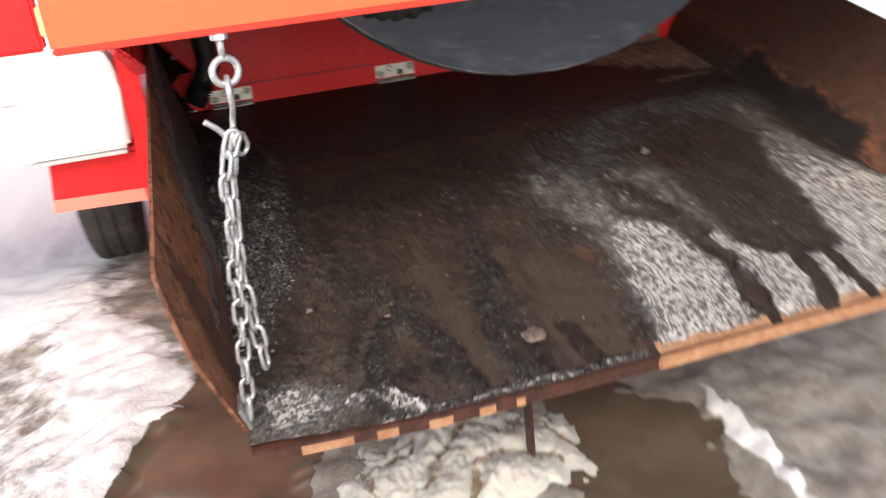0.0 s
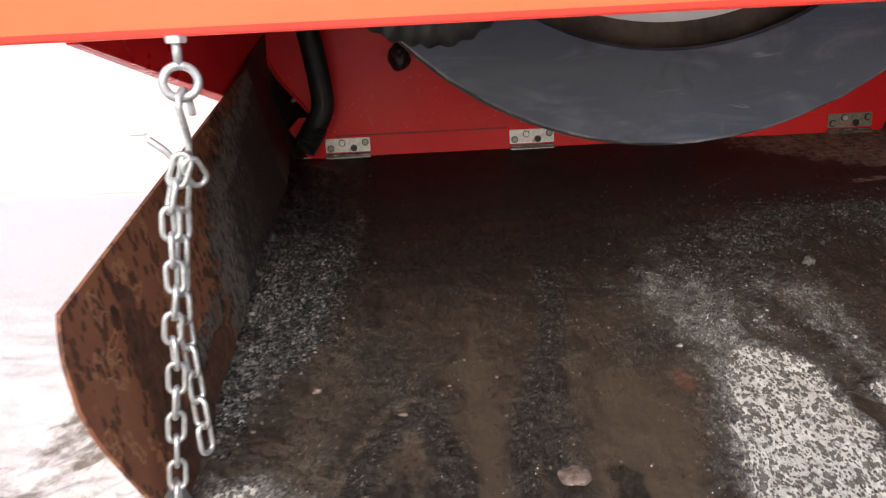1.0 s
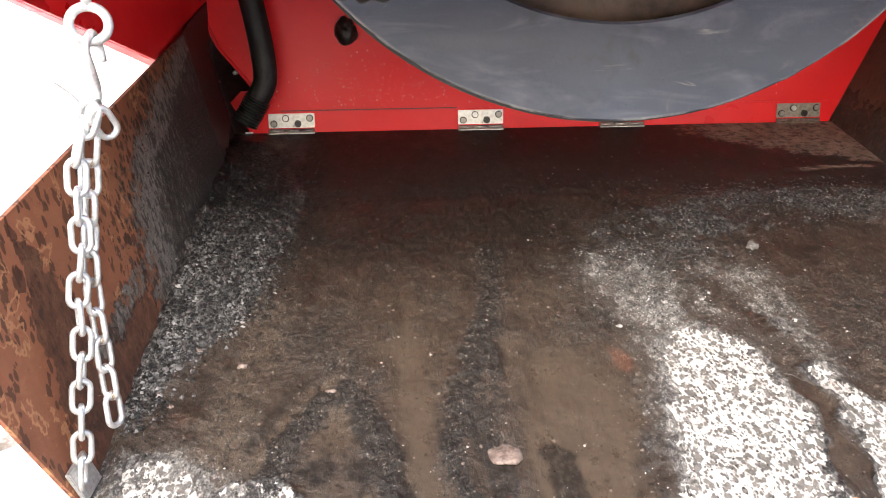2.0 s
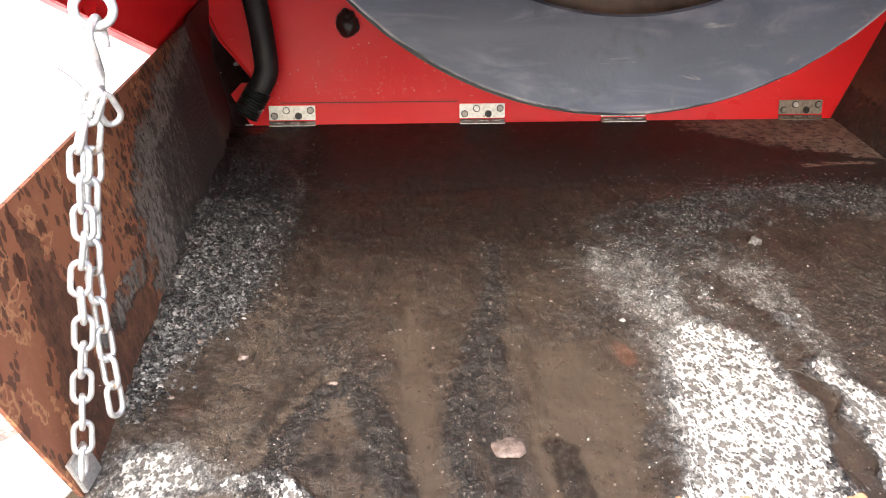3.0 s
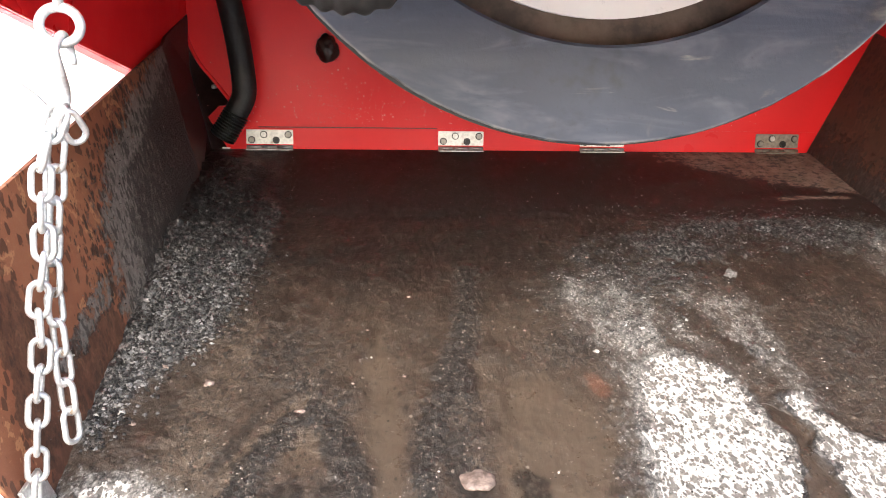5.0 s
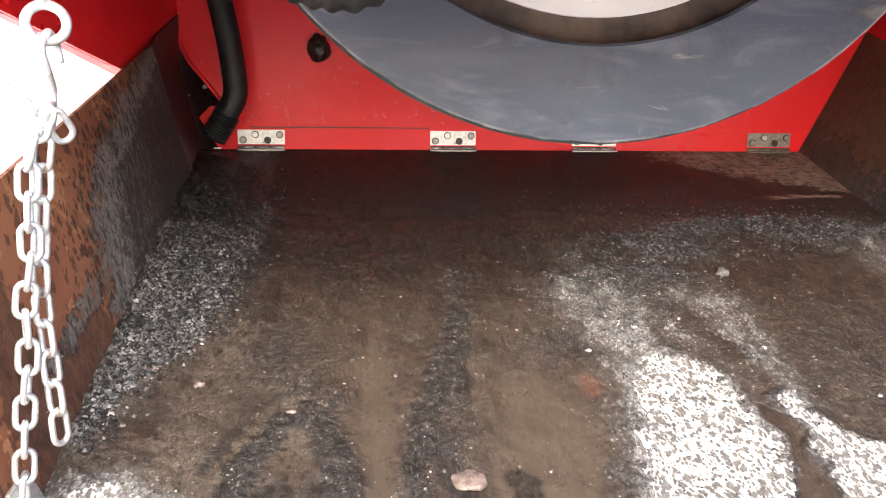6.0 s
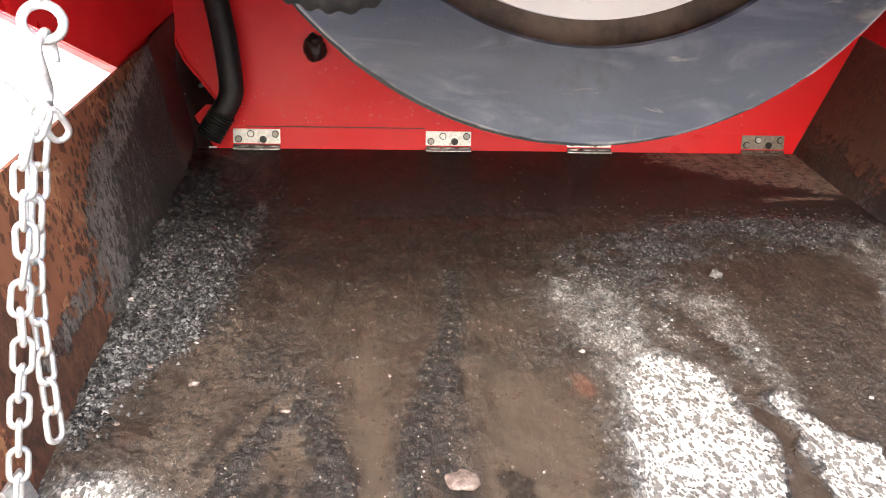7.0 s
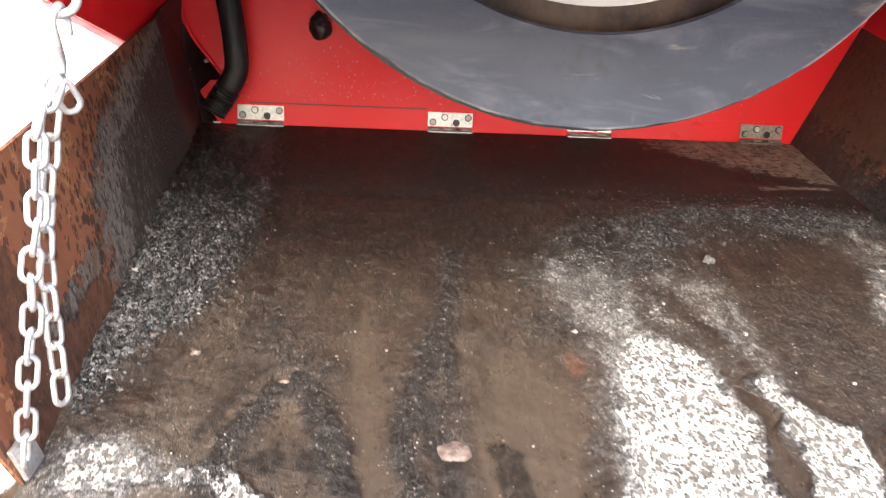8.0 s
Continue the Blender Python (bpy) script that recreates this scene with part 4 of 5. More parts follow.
def scatter(name, label, count, choose, lo, hi, material, seed):
    rng = np.random.default_rng(seed)
    pts = choose(rng, count)
    zs = slurry_height(pts[:, 0][None, :], pts[:, 1][None, :])[0]
    verts, faces = [], []
    for (x, y), z in zip(pts, zs):
        s = lo + (hi - lo) * rng.uniform() ** 3
        v, f = chip(rng, s)
        o = len(verts)
        verts += (v + np.array([x, y, z + s * 0.25])).tolist()
        faces += [tuple(o + k for k in q) for q in f]
    me = bpy.data.meshes.new(name)
    me.from_pydata(verts, [], faces)
    me.materials.append(material)
    return tagged(new(name, me), label, "gravel", kind="stuff")


def chip_material(name, dark, light, rough=0.6):
    k = Mat(name, rough)
    g = k.t.nodes.new("ShaderNodeNewGeometry").outputs["Random Per Island"]
    clump = k.step(k.noise(26, 5, 0.7), 0.40, 0.62)
    c = k.mix(k.op("MULTIPLY", k.step(g, 0.30, 1.05), k.op("ADD", 0.25, k.op("MULTIPLY", clump, 0.85))), dark, light)
    return k.color(c).bump(k.noise(300, 3), 0.001, 0.5).m


CHIPS = chip_material("stone_chips", (0.010, 0.010, 0.010), (0.235, 0.235, 0.235))
BLACK_CHIPS = chip_material("black_chips", (0.005, 0.005, 0.005), (0.045, 0.042, 0.040), 0.5)
PALE_CHIPS = chip_material("pale_stone_chips", (0.06, 0.05, 0.042), (0.52, 0.48, 0.44))


MUD_GRAINS = chip_material("muddy_grains", (0.009, 0.0070, 0.0055), (0.050, 0.037, 0.028), 0.75)
CHALK_CHIPS = chip_material("chalky_grains", (0.10, 0.095, 0.09), (0.58, 0.56, 0.53))


def in_heap(rng, n):
    x, y = rng.uniform(-0.60, -0.38, 4 * n), -0.92 + 0.56 * rng.uniform(0, 1, 4 * n)
    keep = (rng.uniform(0, 1, 4 * n) < patch(x[None, :] + 0.010 * rng.normal(0, 1, 4 * n)[None, :], y[None, :], GRIT_STRIP, 0.022)[0]) & (x > left_x(y, floor_z(y) + bank(y)) + 0.006)
    keep &= rng.uniform(0, 1, 4 * n) < smoothstep(-y, 0.38, 0.70)
    return np.stack([x, y], 1)[keep][:n]


def in_corner(rng, n):
    y = -0.10 - 0.52 * rng.beta(1.3, 1.2, n)
    x = -0.49 + rng.normal(0, 0.055, n)
    keep = (x > left_x(y, floor_z(y)) + 0.012) & (x < -0.36)
    return np.stack([x, y], 1)[keep]


def in_band(rng, n):
    x, y = rng.normal(0.50, 0.17, n), rng.normal(-0.37, 0.045, n)
    x2, y2 = rng.normal(0.17, 0.07, n // 2), rng.normal(-0.56, 0.08, n // 2)
    x, y = np.concatenate([x, x2]), np.concatenate([y, y2])
    keep = (x < 0.70) & (y > -1.0) & (y < -0.27)
    return np.stack([x, y], 1)[keep]


def everywhere(rng, n):
    x, y = rng.uniform(-0.48, 0.68, n), -1.0 + 0.97 * rng.uniform(0, 1, n) ** 1.5
    return np.stack([x, y], 1)


def where(key, power=1.0):
    """A chooser of places in proportion to one of the slurry's masks."""
    def choose(rng, n):
        out = np.zeros((0, 2))
        while len(out) < n:
            x, y = rng.uniform(-0.52, 0.69, 4 * n), rng.uniform(LIP_Y + 0.02, -0.03, 4 * n)
            m = slurry_masks(x[None, :], y[None, :])
            keep = rng.uniform(0, 1, 4 * n) < np.clip(m[key][0] * (1 - 0.9 * m["plate"][0]), 0, 1) ** power
            out = np.concatenate([out, np.stack([x, y], 1)[keep]])
        return out[:n]
    return choose


scatter("gravel_strip", "grey crushed stone chips along the chute's side plate", 6500, in_heap, 0.0009, 0.0056, CHIPS, 3)
scatter("black_gravel", "black stone chips in the chute's rear corner", 5200, in_corner, 0.0009, 0.0050, BLACK_CHIPS, 13)
scatter("gravel_band", "dark grey stone chips in a band across the chute", 4200, in_band, 0.0008, 0.0036, CHIPS, 4)
scatter("loose_chips", "scattered pale stone chips on the wet chute floor", 1300, everywhere, 0.0006, 0.0024, PALE_CHIPS, 5)
scatter("pale_grains", "pale sand grains on the ridges of the slurry", 1500, where("ridge", 1.6), 0.0005, 0.0018, PALE_CHIPS, 25)
scatter("chalk_grains", "chalky white grains strewn round the crust", 6000, where("dust", 1.2), 0.0005, 0.0020, CHALK_CHIPS, 26)
scatter("dark_grains", "dark sand grains in the brown slurry", 9000, where("ridge", 1.2), 0.0008, 0.0026, MUD_GRAINS, 15)


def stuck_chips():
    """Grit that clings to the tarred side plate, many chips in one mesh."""
    rng = np.random.default_rng(21)
    verts, faces = [], []
    while len(faces) < 600 * 8:
        y, z = rng.uniform(-0.95, -0.15), rng.uniform(0.34, 0.80)
        bound = float(np.interp(z, [0.30, 0.40, 0.48, 0.55, 0.62, 0.69, 0.777], [-0.80, -0.72, -0.63, -0.665, -0.587, -0.435, -0.23]))
        t = min(max(((y + 0.64) * -0.28 + (z - 0.54) * -0.155) / (0.28 ** 2 + 0.155 ** 2), 0), 1)
        tongue = math.hypot(y + 0.64 + 0.28 * t, z - 0.54 + 0.155 * t)
        inside = y - bound
        if z < floor_z(y) + 0.02 or not (tongue < 0.016 or (inside > -0.01 and rng.uniform() < math.exp(-(inside - 0.03) / 0.07))):
            continue
        r = 0.0007 + 0.0018 * rng.uniform() ** 3
        v, f = chip(rng, r)
        o = len(verts)
        verts += (v + np.array([left_x(y, z) + 0.3 * r, y, z])).tolist()
        faces += [tuple(o + k for k in q) for q in f]
    me = bpy.data.meshes.new("stuck_grit")
    me.from_pydata(verts, [], faces)
    me.materials.append(CHIPS)
    return tagged(new("stuck_grit", me), "grey grit stuck in tar on the rusty side plate", "gravel", kind="stuff")


stuck_chips()


def stone(name, label, x, y, rx, ry, rz, material, seed):
    bm = bmesh.new()
    bmesh.ops.create_icosphere(bm, subdivisions=3 if rx > 0.012 else 2, radius=1.0)
    for v in bm.verts:
        d = 1 + (0.28 if rx > 0.012 else 0.50) * noise.fractal(v.co * 1.3 + Vector((seed, 0, 0)), 1.0, 2.0, 3)
        v.co = Vector((v.co.x * rx * d, v.co.y * ry * d, v.co.z * rz * d))
    ob = part(name, bm, material, smooth=rx > 0.012)
    ob.location = (x, y, surface_z(x, y) + rz * 0.15)
    return tagged(ob, label, "stone")


stone("stone", "rounded pinkish stone half sunk in brown slurry", -0.112, -0.935, 0.020, 0.022, 0.006, PINK_STONE, 3.3)
stone("stone", "small grey angular stone on dark grit", 0.335, -0.520, 0.010, 0.009, 0.009, STONE, 4.0)
stone("stone", "small pale stone beside the gravel strip", -0.432, -0.770, 0.007, 0.006, 0.005, PINK_STONE, 9.0)
stone("stone", "small pale stone on brown slurry", -0.315, -0.822, 0.007, 0.004, 0.003, PINK_STONE, 12.0)
for n, (sx, sy, size, name) in enumerate((
        (-0.489, -0.752, 0.0062, "pinkish"), (-0.429, -0.411, 0.0048, "pale"), (-0.409, -0.433, 0.0044, "pale"), (0.072, -0.714, 0.0055, "white"),
        (-0.016, -0.660, 0.0035, "pale"), (-0.176, -0.574, 0.0034, "pale"), (-0.237, -0.655, 0.0032, "pale"), (-0.521, -0.833, 0.0070, "white"),
        (-0.504, -0.848, 0.0055, "pale"), (-0.188, -0.755, 0.0034, "pale"), (0.317, -0.715, 0.0050, "white"), (0.428, -0.813, 0.0045, "white"),
        (-0.512, -0.525, 0.0060, "grey"), (-0.539, -0.634, 0.0060, "white"), (-0.253, -0.770, 0.0034, "pale"), (0.115, -0.470, 0.0040, "pale"))):
    kind = {"pinkish": PINK_STONE, "pale": PINK_STONE, "white": CHALK_STONE, "grey": STONE}[name]
    chip_label = {"pinkish": "small pinkish stone at the gravel strip's edge", "pale": "tiny pale stone chip on wet brown slurry", "white": "small chalky white stone chip among grit", "grey": "small grey stone in the gravel strip"}[name]
    tagged(stone("stone", chip_label, sx, sy, size * 0.8, size * 0.6, size * 0.5, kind, 20.0 + 3.7 * n), group="loose stones on the chute")


# ---- red panel above the chute, with its hinges ----
CX, CZ, CR = 0.095, 1.202, 0.549
RING_Y = -0.585
panel = thing("bulkhead", "glossy red sheet steel panel below the drum, beaded with water", "panel")
cut = 0.515
pts = [(-0.534, 0, 0.579), (0.712, 0, 0.579), (0.835, 0, 0.830), (0.98, 0, 1.12), (0.98, 0, 1.78), (0.30, 0, 1.78)]
pts += [(CX + cut * math.cos(a), 0, CZ + cut * math.sin(a)) for a in np.linspace(radians(70), radians(-250), 90)]
pts += [(-0.10, 0, 1.78), (-0.604, 0, 1.78), (-0.609, 0, 0.92), (-0.609, 0, 0.834), (-0.606, 0, 0.801), (-0.586, 0, 0.757), (-0.523, 0, 0.676), (-0.523, 0, 0.668), (-0.549, 0, 0.667), (-0.572, 0, 0.644)]
part("sheet", plate(pts, (0, 0.005, 0)), RED, panel)
part("folded_strip", plate([(-0.530, -0.0005, 0.583), (0.712, -0.0005, 0.583), (0.731, -0.0005, 0.625), (-0.545, -0.0005, 0.625)], (0, -0.0025, 0), 0.0008), RED, panel)
# added sheet closes the gap; its near-black colour paints the shade there
part("backing", block(-0.612, -0.490, 0.0075, 0.012, 0.55, 0.93, 0.001), INNER, panel, "added dark sheet painting the gap's shade")
part("pin", tube([(-0.556, 0.006, 0.706), (-0.556, -0.012, 0.706)], 0.0045, 10), ZINC, panel, "bright steel pin", True)
# thin dark strip stands for the shadow in the fold's gap
part("seam", block(-0.47, -0.10, -0.0036, -0.0028, 0.6245, 0.6262, 0.0002), TAR, panel, "dark seam line")
part("corner_tip", plate([(-0.545, -0.006, 0.583), (-0.528, -0.006, 0.583), (-0.538, -0.010, 0.562)], (0, 0.002, 0)), WHITE_PAINT, panel, "bare pale corner")
# curled guard at the panel's edge
guard = [(-0.608, -0.003, 0.88), (-0.608, -0.003, 0.834), (-0.605, -0.003, 0.801), (-0.586, -0.003, 0.757), (-0.555, -0.003, 0.717), (-0.524, -0.003, 0.677)]
part("edge_roll", tube(smooth_path(guard, 6), 0.004, 10), RED, panel, smooth=True)


def hinge(x, dirty):
    """A leaf hinge with its pin and four bolt heads, its left lower corner at x."""
    h = thing("hinge", "zinc plated steel leaf hinge with four bolts at the panel's foot" if not dirty else "dirty zinc plated steel leaf hinge with four bolts", "hinge", "hinges along the panel", at=(x, -0.0035, 0.5855))
    w = 0.096
    plated = DIRTY_STEEL if dirty else HINGE_STEEL
    leaf = part("leaf", block(0, w, -0.0026, 0, 0.0045, 0.0345, 0.0008), plated, h)
    for k in range(3):
        part("knuckle", tube([(w * (k + 0.02) / 3, -0.004, -0.001), (w * (k + 0.98) / 3, -0.004, -0.001)], 0.0036, 12), plated, h, smooth=True)
    part("lower_leaf", plate([(0, -0.006, -0.0045), (w, -0.006, -0.0045), (w, -0.012, -0.0055), (0, -0.012, -0.0055)], (0, 0, -0.0015)), plated, h)
    for dx, dz, steel in ((0.011, 0.0135, BOLT_STEEL), (0.036, 0.0245, HINGE_STEEL), (0.061, 0.0130, TAR), (0.086, 0.0245, BOLT_STEEL)):
        # thin dark disc outlines each bolt head
        part("dark_ring", plate([(dx + 0.0075 * math.cos(a), -0.0026, dz + 0.0075 * math.sin(a)) for a in np.linspace(0, 2 * math.pi, 20, endpoint=False)], (0, -0.0008, 0)), TAR, leaf, "dark ring round the bolt head")
        part("bolt", bolt_head(dx, -0.0034, dz, 0.0062, 0.004), steel, leaf)
    return h


for hx, hd in ((-0.495, False), (-0.097, False), (0.206, False), (0.592, True)):
    hinge(hx, hd)


def drops():
    """Water beads on the red sheet, many in one mesh."""
    k = Mat("pink_glint_bead", 0.02)
    k.b.inputs["IOR"].default_value = 1.33
    k.b.inputs["Coat Weight"].default_value = 1.0
    # opaque pale pink: the sky's glints on the water are put into the colour
    k.color((0.95, 0.42, 0.40))
    rng = np.random.default_rng(12)
    bm = bmesh.new()
    bmesh.ops.create_icosphere(bm, subdivisions=1, radius=1.0)
    base = np.array([v.co[:] for v in bm.verts])
    tris = [tuple(v.index for v in f.verts) for f in bm.faces]
    bm.free()
    verts, faces = [], []
    for _ in range(420):
        x, z = rng.normal(-0.28, 0.13), 0.635 + abs(rng.normal(0, 0.055))
        if rng.uniform() < 0.3:
            x, z = rng.uniform(-0.45, 0.60), rng.uniform(0.63, 0.72)
        r = 0.0005 + 0.0011 * rng.uniform() ** 3
        o = len(verts)
        verts += (base * r * np.array([1, 0.7, 1.1]) + np.array([x, -0.0004, z])).tolist()
        faces += [tuple(o + i for i in t) for t in tris]
    me = bpy.data.meshes.new("water_drops")
    me.from_pydata(verts, [], faces)
    me.materials.append(k.m)
    me.shade_smooth()
    return tagged(new("water_drops", me), "small water beads clinging to the red panel", "water", kind="stuff")


drops()


# ---- drum: a grey flange ring in front of a sooty barrel ----
drum = thing("mixing_drum", "large grey steel drum flange with worn shiny edge above the chute", "drum")
bm = lathe([(CR, -0.005), (CR, 0.005), (CR - 0.002, 0.008), (0.416, 0.008), (0.412, 0.004), (0.412, -0.004), (0.416, -0.008), (0.44, -0.008), (0.47, -0.008), (0.50, -0.008), (0.525, -0.008), (CR - 0.002, -0.008)], (CX, RING_Y, CZ), 420)
ring = part("flange_ring", bm, RING, drum)
for v in ring.data.vertices:
    away = Vector((v.co.x - CX, 0, v.co.z - CZ))
    if away.length > 0.54:
        v.co += away.normalized() * (0.0016 * noise.fractal(away * 22, 1.0, 2.0, 4) + 0.0012 * noise.noise(away * 6))
rim = ring.data.attributes.new("rim", "FLOAT", "POINT")
rim.data.foreach_set("value", np.array([np.clip((math.hypot(v.co.x - CX, v.co.z - CZ) - 0.50) / 0.049, 0, 1) for v in ring.data.vertices], dtype=np.float32))
part("rubber_lip", lathe([(CR + 0.004, 0.010), (CR + 0.004, 0.016), (CR - 0.03, 0.016), (CR - 0.03, 0.010)], (CX, RING_Y, CZ), 180), RUBBER, drum)
part("barrel", lathe([(0.500, 0.0), (0.500, 1.7), (0.490, 1.7), (0.490, 0.0)], (CX, RING_Y + 0.010, CZ), 120), DRUM_INSIDE, drum, smooth=True)
part("inner_disc", plate([(CX + 0.376 * math.cos(a), RING_Y + 0.020, CZ + 0.376 * math.sin(a)) for a in np.linspace(0, 2 * math.pi, 120, endpoint=False)], (0, 0.012, 0), 0.002), CREAM, drum, "cream painted disc with rust spots")
part("inner_lip", lathe([(0.470, 0.022), (0.470, 0.050), (0.30, 0.050), (0.30, 0.045)], (CX, RING_Y, CZ), 120), DRUM_INSIDE, drum, "sooty brown inner lip")
part("end_wall", plate([(CX + 0.489 * math.cos(a), 1.0, CZ + 0.489 * math.sin(a)) for a in np.linspace(0, 2 * math.pi, 72, endpoint=False)], (0, 0.01, 0)), DRUM_INSIDE, drum)
part("neck", lathe([(0.33, 0.034), (0.33, 1.4), (0.30, 1.4), (0.30, 0.034)], (CX, RING_Y, CZ), 72), DRUM_INSIDE, drum, smooth=True)


# ---- hose beside the panel ----
def corrugated(points, r0, r1, pitch, sides=14):
    path = smooth_path(points, 30)
    out, rad, last, run = [path[0]], [r0], path[0], 0.0
    for p in path[1:]:
        run += (p - last).length
        last = p
        out.append(p)
        rad.append(r0 + (r1 - r0) * (0.5 + 0.5 * math.sin(2 * math.pi * run / pitch)))
    return tube(out, rad, sides)


hose = thing("rubber_hose", "black corrugated rubber hose hanging beside the red panel", "hose")
part("tube", corrugated([(-0.555, -0.066, 1.10), (-0.519, -0.068, 0.915), (-0.509, -0.070, 0.874), (-0.497, -0.070, 0.812), (-0.488, -0.070, 0.748), (-0.486, -0.070, 0.694), (-0.503, -0.071, 0.656)], 0.0238, 0.0241, 0.008), HOSE, hose, smooth=True)
part("hose_end", corrugated([(-0.503, -0.071, 0.656), (-0.516, -0.072, 0.634), (-0.533, -0.073, 0.608)], 0.0225, 0.0275, 0.0058), HOSE, hose, smooth=True)

roll = thing("rubber_roll", "black corrugated rubber sleeve behind the orange bar", "hose")
part("sleeve", corrugated([(-0.330, -0.88, 0.901), (-0.305, -0.88, 0.857), (-0.265, -0.88, 0.840), (-0.22, -0.88, 0.844), (-0.16, -0.88, 0.89), (-0.08, -0.88, 0.96)], 0.026, 0.030, 0.017), RUBBER, roll, smooth=True)

knob = thing("tarred_bolt", "bolt caked with black bitumen on the red panel", "bolt")
bm = bmesh.new()
bmesh.ops.create_icosphere(bm, subdivisions=4, radius=0.023)
for v in bm.verts:
    v.co *= 1 + 0.22 * noise.fractal(v.co * 50, 1, 2, 2) + 0.10 * noise.noise(v.co * 260)
    v.co.z *= 1.2
lump = part("lump", bm, TAR, knob, smooth=True)
lump.location = (-0.325, -0.010, 0.785)
part("bolt", bolt_head(-0.308, -0.0005, 0.776, 0.007, 0.010), TAR, knob)


# ---- frame: front bar, side cheeks ----
BAR_Y, BAR_Z = -0.975, 0.835
bar = thing("front_cover", "bright orange painted front cover with pale stripe and white lettering", "cover")
# carried up beyond view to keep skylight off the chute
part("beam", block(-0.680, 1.00, BAR_Y - 0.006, BAR_Y + 0.050, BAR_Z, BAR_Z + 0.945, 0.006), ORANGE, bar)
part("stripe", block(-0.60, -0.18, BAR_Y - 0.009, BAR_Y - 0.0055, BAR_Z + 0.062, BAR_Z + 0.070, 0.001), PALE, bar, "pale yellow stripe")
part("stripe", block(-0.608, -0.60, BAR_Y - 0.009, BAR_Y - 0.0055, BAR_Z + 0.062, BAR_Z + 0.20, 0.001), PALE, bar, "pale yellow stripe")
# the maker's mark, as plain white shapes
for x0, x1, z0, z1 in ((0.004, 0.048, 0.014, 0.072), (0.054, 0.082, 0.014, 0.050), (0.088, 0.118, 0.004, 0.050), (0.124, 0.152, 0.014, 0.050), (0.158, 0.170, 0.014, 0.072), (0.176, 0.206, 0.014, 0.050)):
    part("mark", block(x0, x1, BAR_Y - 0.0085, BAR_Y - 0.0055, BAR_Z + z0, BAR_Z + z1, 0.004), WHITE_PAINT, bar, "white mark")
part("end_wing", block(-1.02, -0.690, BAR_Y + 0.03, BAR_Y + 0.06, BAR_Z + 0.002, BAR_Z + 0.24, 0.004), RED, bar, "red end piece")


# added strip: shadow side of the cover's bent lower edge, painted red-orange
part("lower_rim", block(-0.678, 0.998, BAR_Y - 0.0085, BAR_Y + 0.010, BAR_Z - 0.0015, BAR_Z + 0.0065, 0.002), RIM_RED, bar, "lower rim, its shadow side painted red")
part("marker", block(-0.689, -0.681, BAR_Y + 0.022, BAR_Y + 0.050, BAR_Z + 0.018, BAR_Z + 0.052, 0.002), PALE, bar, "pale yellow marker")

cheek = thing("frame_cheek", "red side cheek of the frame with a turned-out lower flange", "frame", "cheeks of the frame")
# upper part is unseen, raised as a side of the added hood
part("cheek_plate", plate([(-0.605, 0.0, 0.680), (-0.615, BAR_Y + 0.052, 0.832), (-0.615, BAR_Y + 0.052, 1.78), (-0.605, 0.0, 1.78)], (-0.005, 0, 0), 0.0008), RED, cheek)
part("flange", plate([(-0.6105, 0.0, 0.680), (-0.6205, BAR_Y + 0.052, 0.832), (-0.630, BAR_Y + 0.052, 0.832), (-0.645, 0.0, 0.680)], (0, 0, 0.005), 0.0008), RED, cheek)
cheek2 = thing("frame_cheek", "red side cheek of the frame with a turned-out lower flange", "frame", "cheeks of the frame")
part("cheek_plate", plate([(0.985, 0.006, 0.80), (0.985, BAR_Y + 0.052, 0.845), (0.985, BAR_Y + 0.052, 1.78), (0.985, 0.006, 1.78)], (0.005, 0, 0), 0.0008), RED, cheek2)
part("flange", plate([(0.990, 0.006, 0.80), (0.990, BAR_Y + 0.052, 0.845), (1.03, BAR_Y + 0.052, 0.845), (1.03, 0.006, 0.80)], (0, 0, 0.005), 0.0008), RED, cheek2)


# ---- machine body, fender, wheel and white box behind the side plate ----
body = thing("machine_body", "red painted body of the towed machine behind the panel", "machine")
part("chassis_beam", block(-0.62, 0.72, 0.05, 2.6, 0.36, 0.52, 0.006), RED, body)
part("side_housing", block(1.055, 1.35, 0.12, 2.5, 0.745, 1.60, 0.012), RED, body)
part("side_housing", block(-1.00, -0.705, 0.62, 2.5, 0.92, 1.60, 0.012), RED, body)
part("rear_wall", block(-0.69, 1.04, 2.47, 2.50, 0.55, 1.782, 0.006), RED, body)
# unseen roof, added to hold light off the chute
part("added_shade_roof", block(-0.70, 1.05, -1.0, 2.5, 1.785, 1.82, 0.008), RED, body)
for x0, x1 in ((-0.69, -0.66), (1.01, 1.04)):
    part("side_sheet", block(x0, x1, 0.07, 2.465, 0.55 if x0 > 0 else 0.84, 1.782, 0.004), RED, body)
part("axle", tube([(-0.80, 0.86, 0.315), (1.10, 0.86, 0.315)], 0.035, 16), RUST, body, smooth=True)
part("post", block(-0.684, -0.640, 0.06, 0.09, 0.33, 0.835, 0.003), RED, body)

fender = thing("fender", "short red sheet steel fender over the tyre", "fender")
part("front_sheet", plate([(-0.893, 0.15, 0.482), (-0.908, 0.145, 0.362), (-0.66, 0.145, 0.352), (-0.66, 0.15, 0.482)], (0, 0.012, 0), 0.003), RED, fender)
part("top_sheet", block(-0.893, -0.66, 0.150, 1.60, 0.484, 0.496, 0.003), RED, fender)
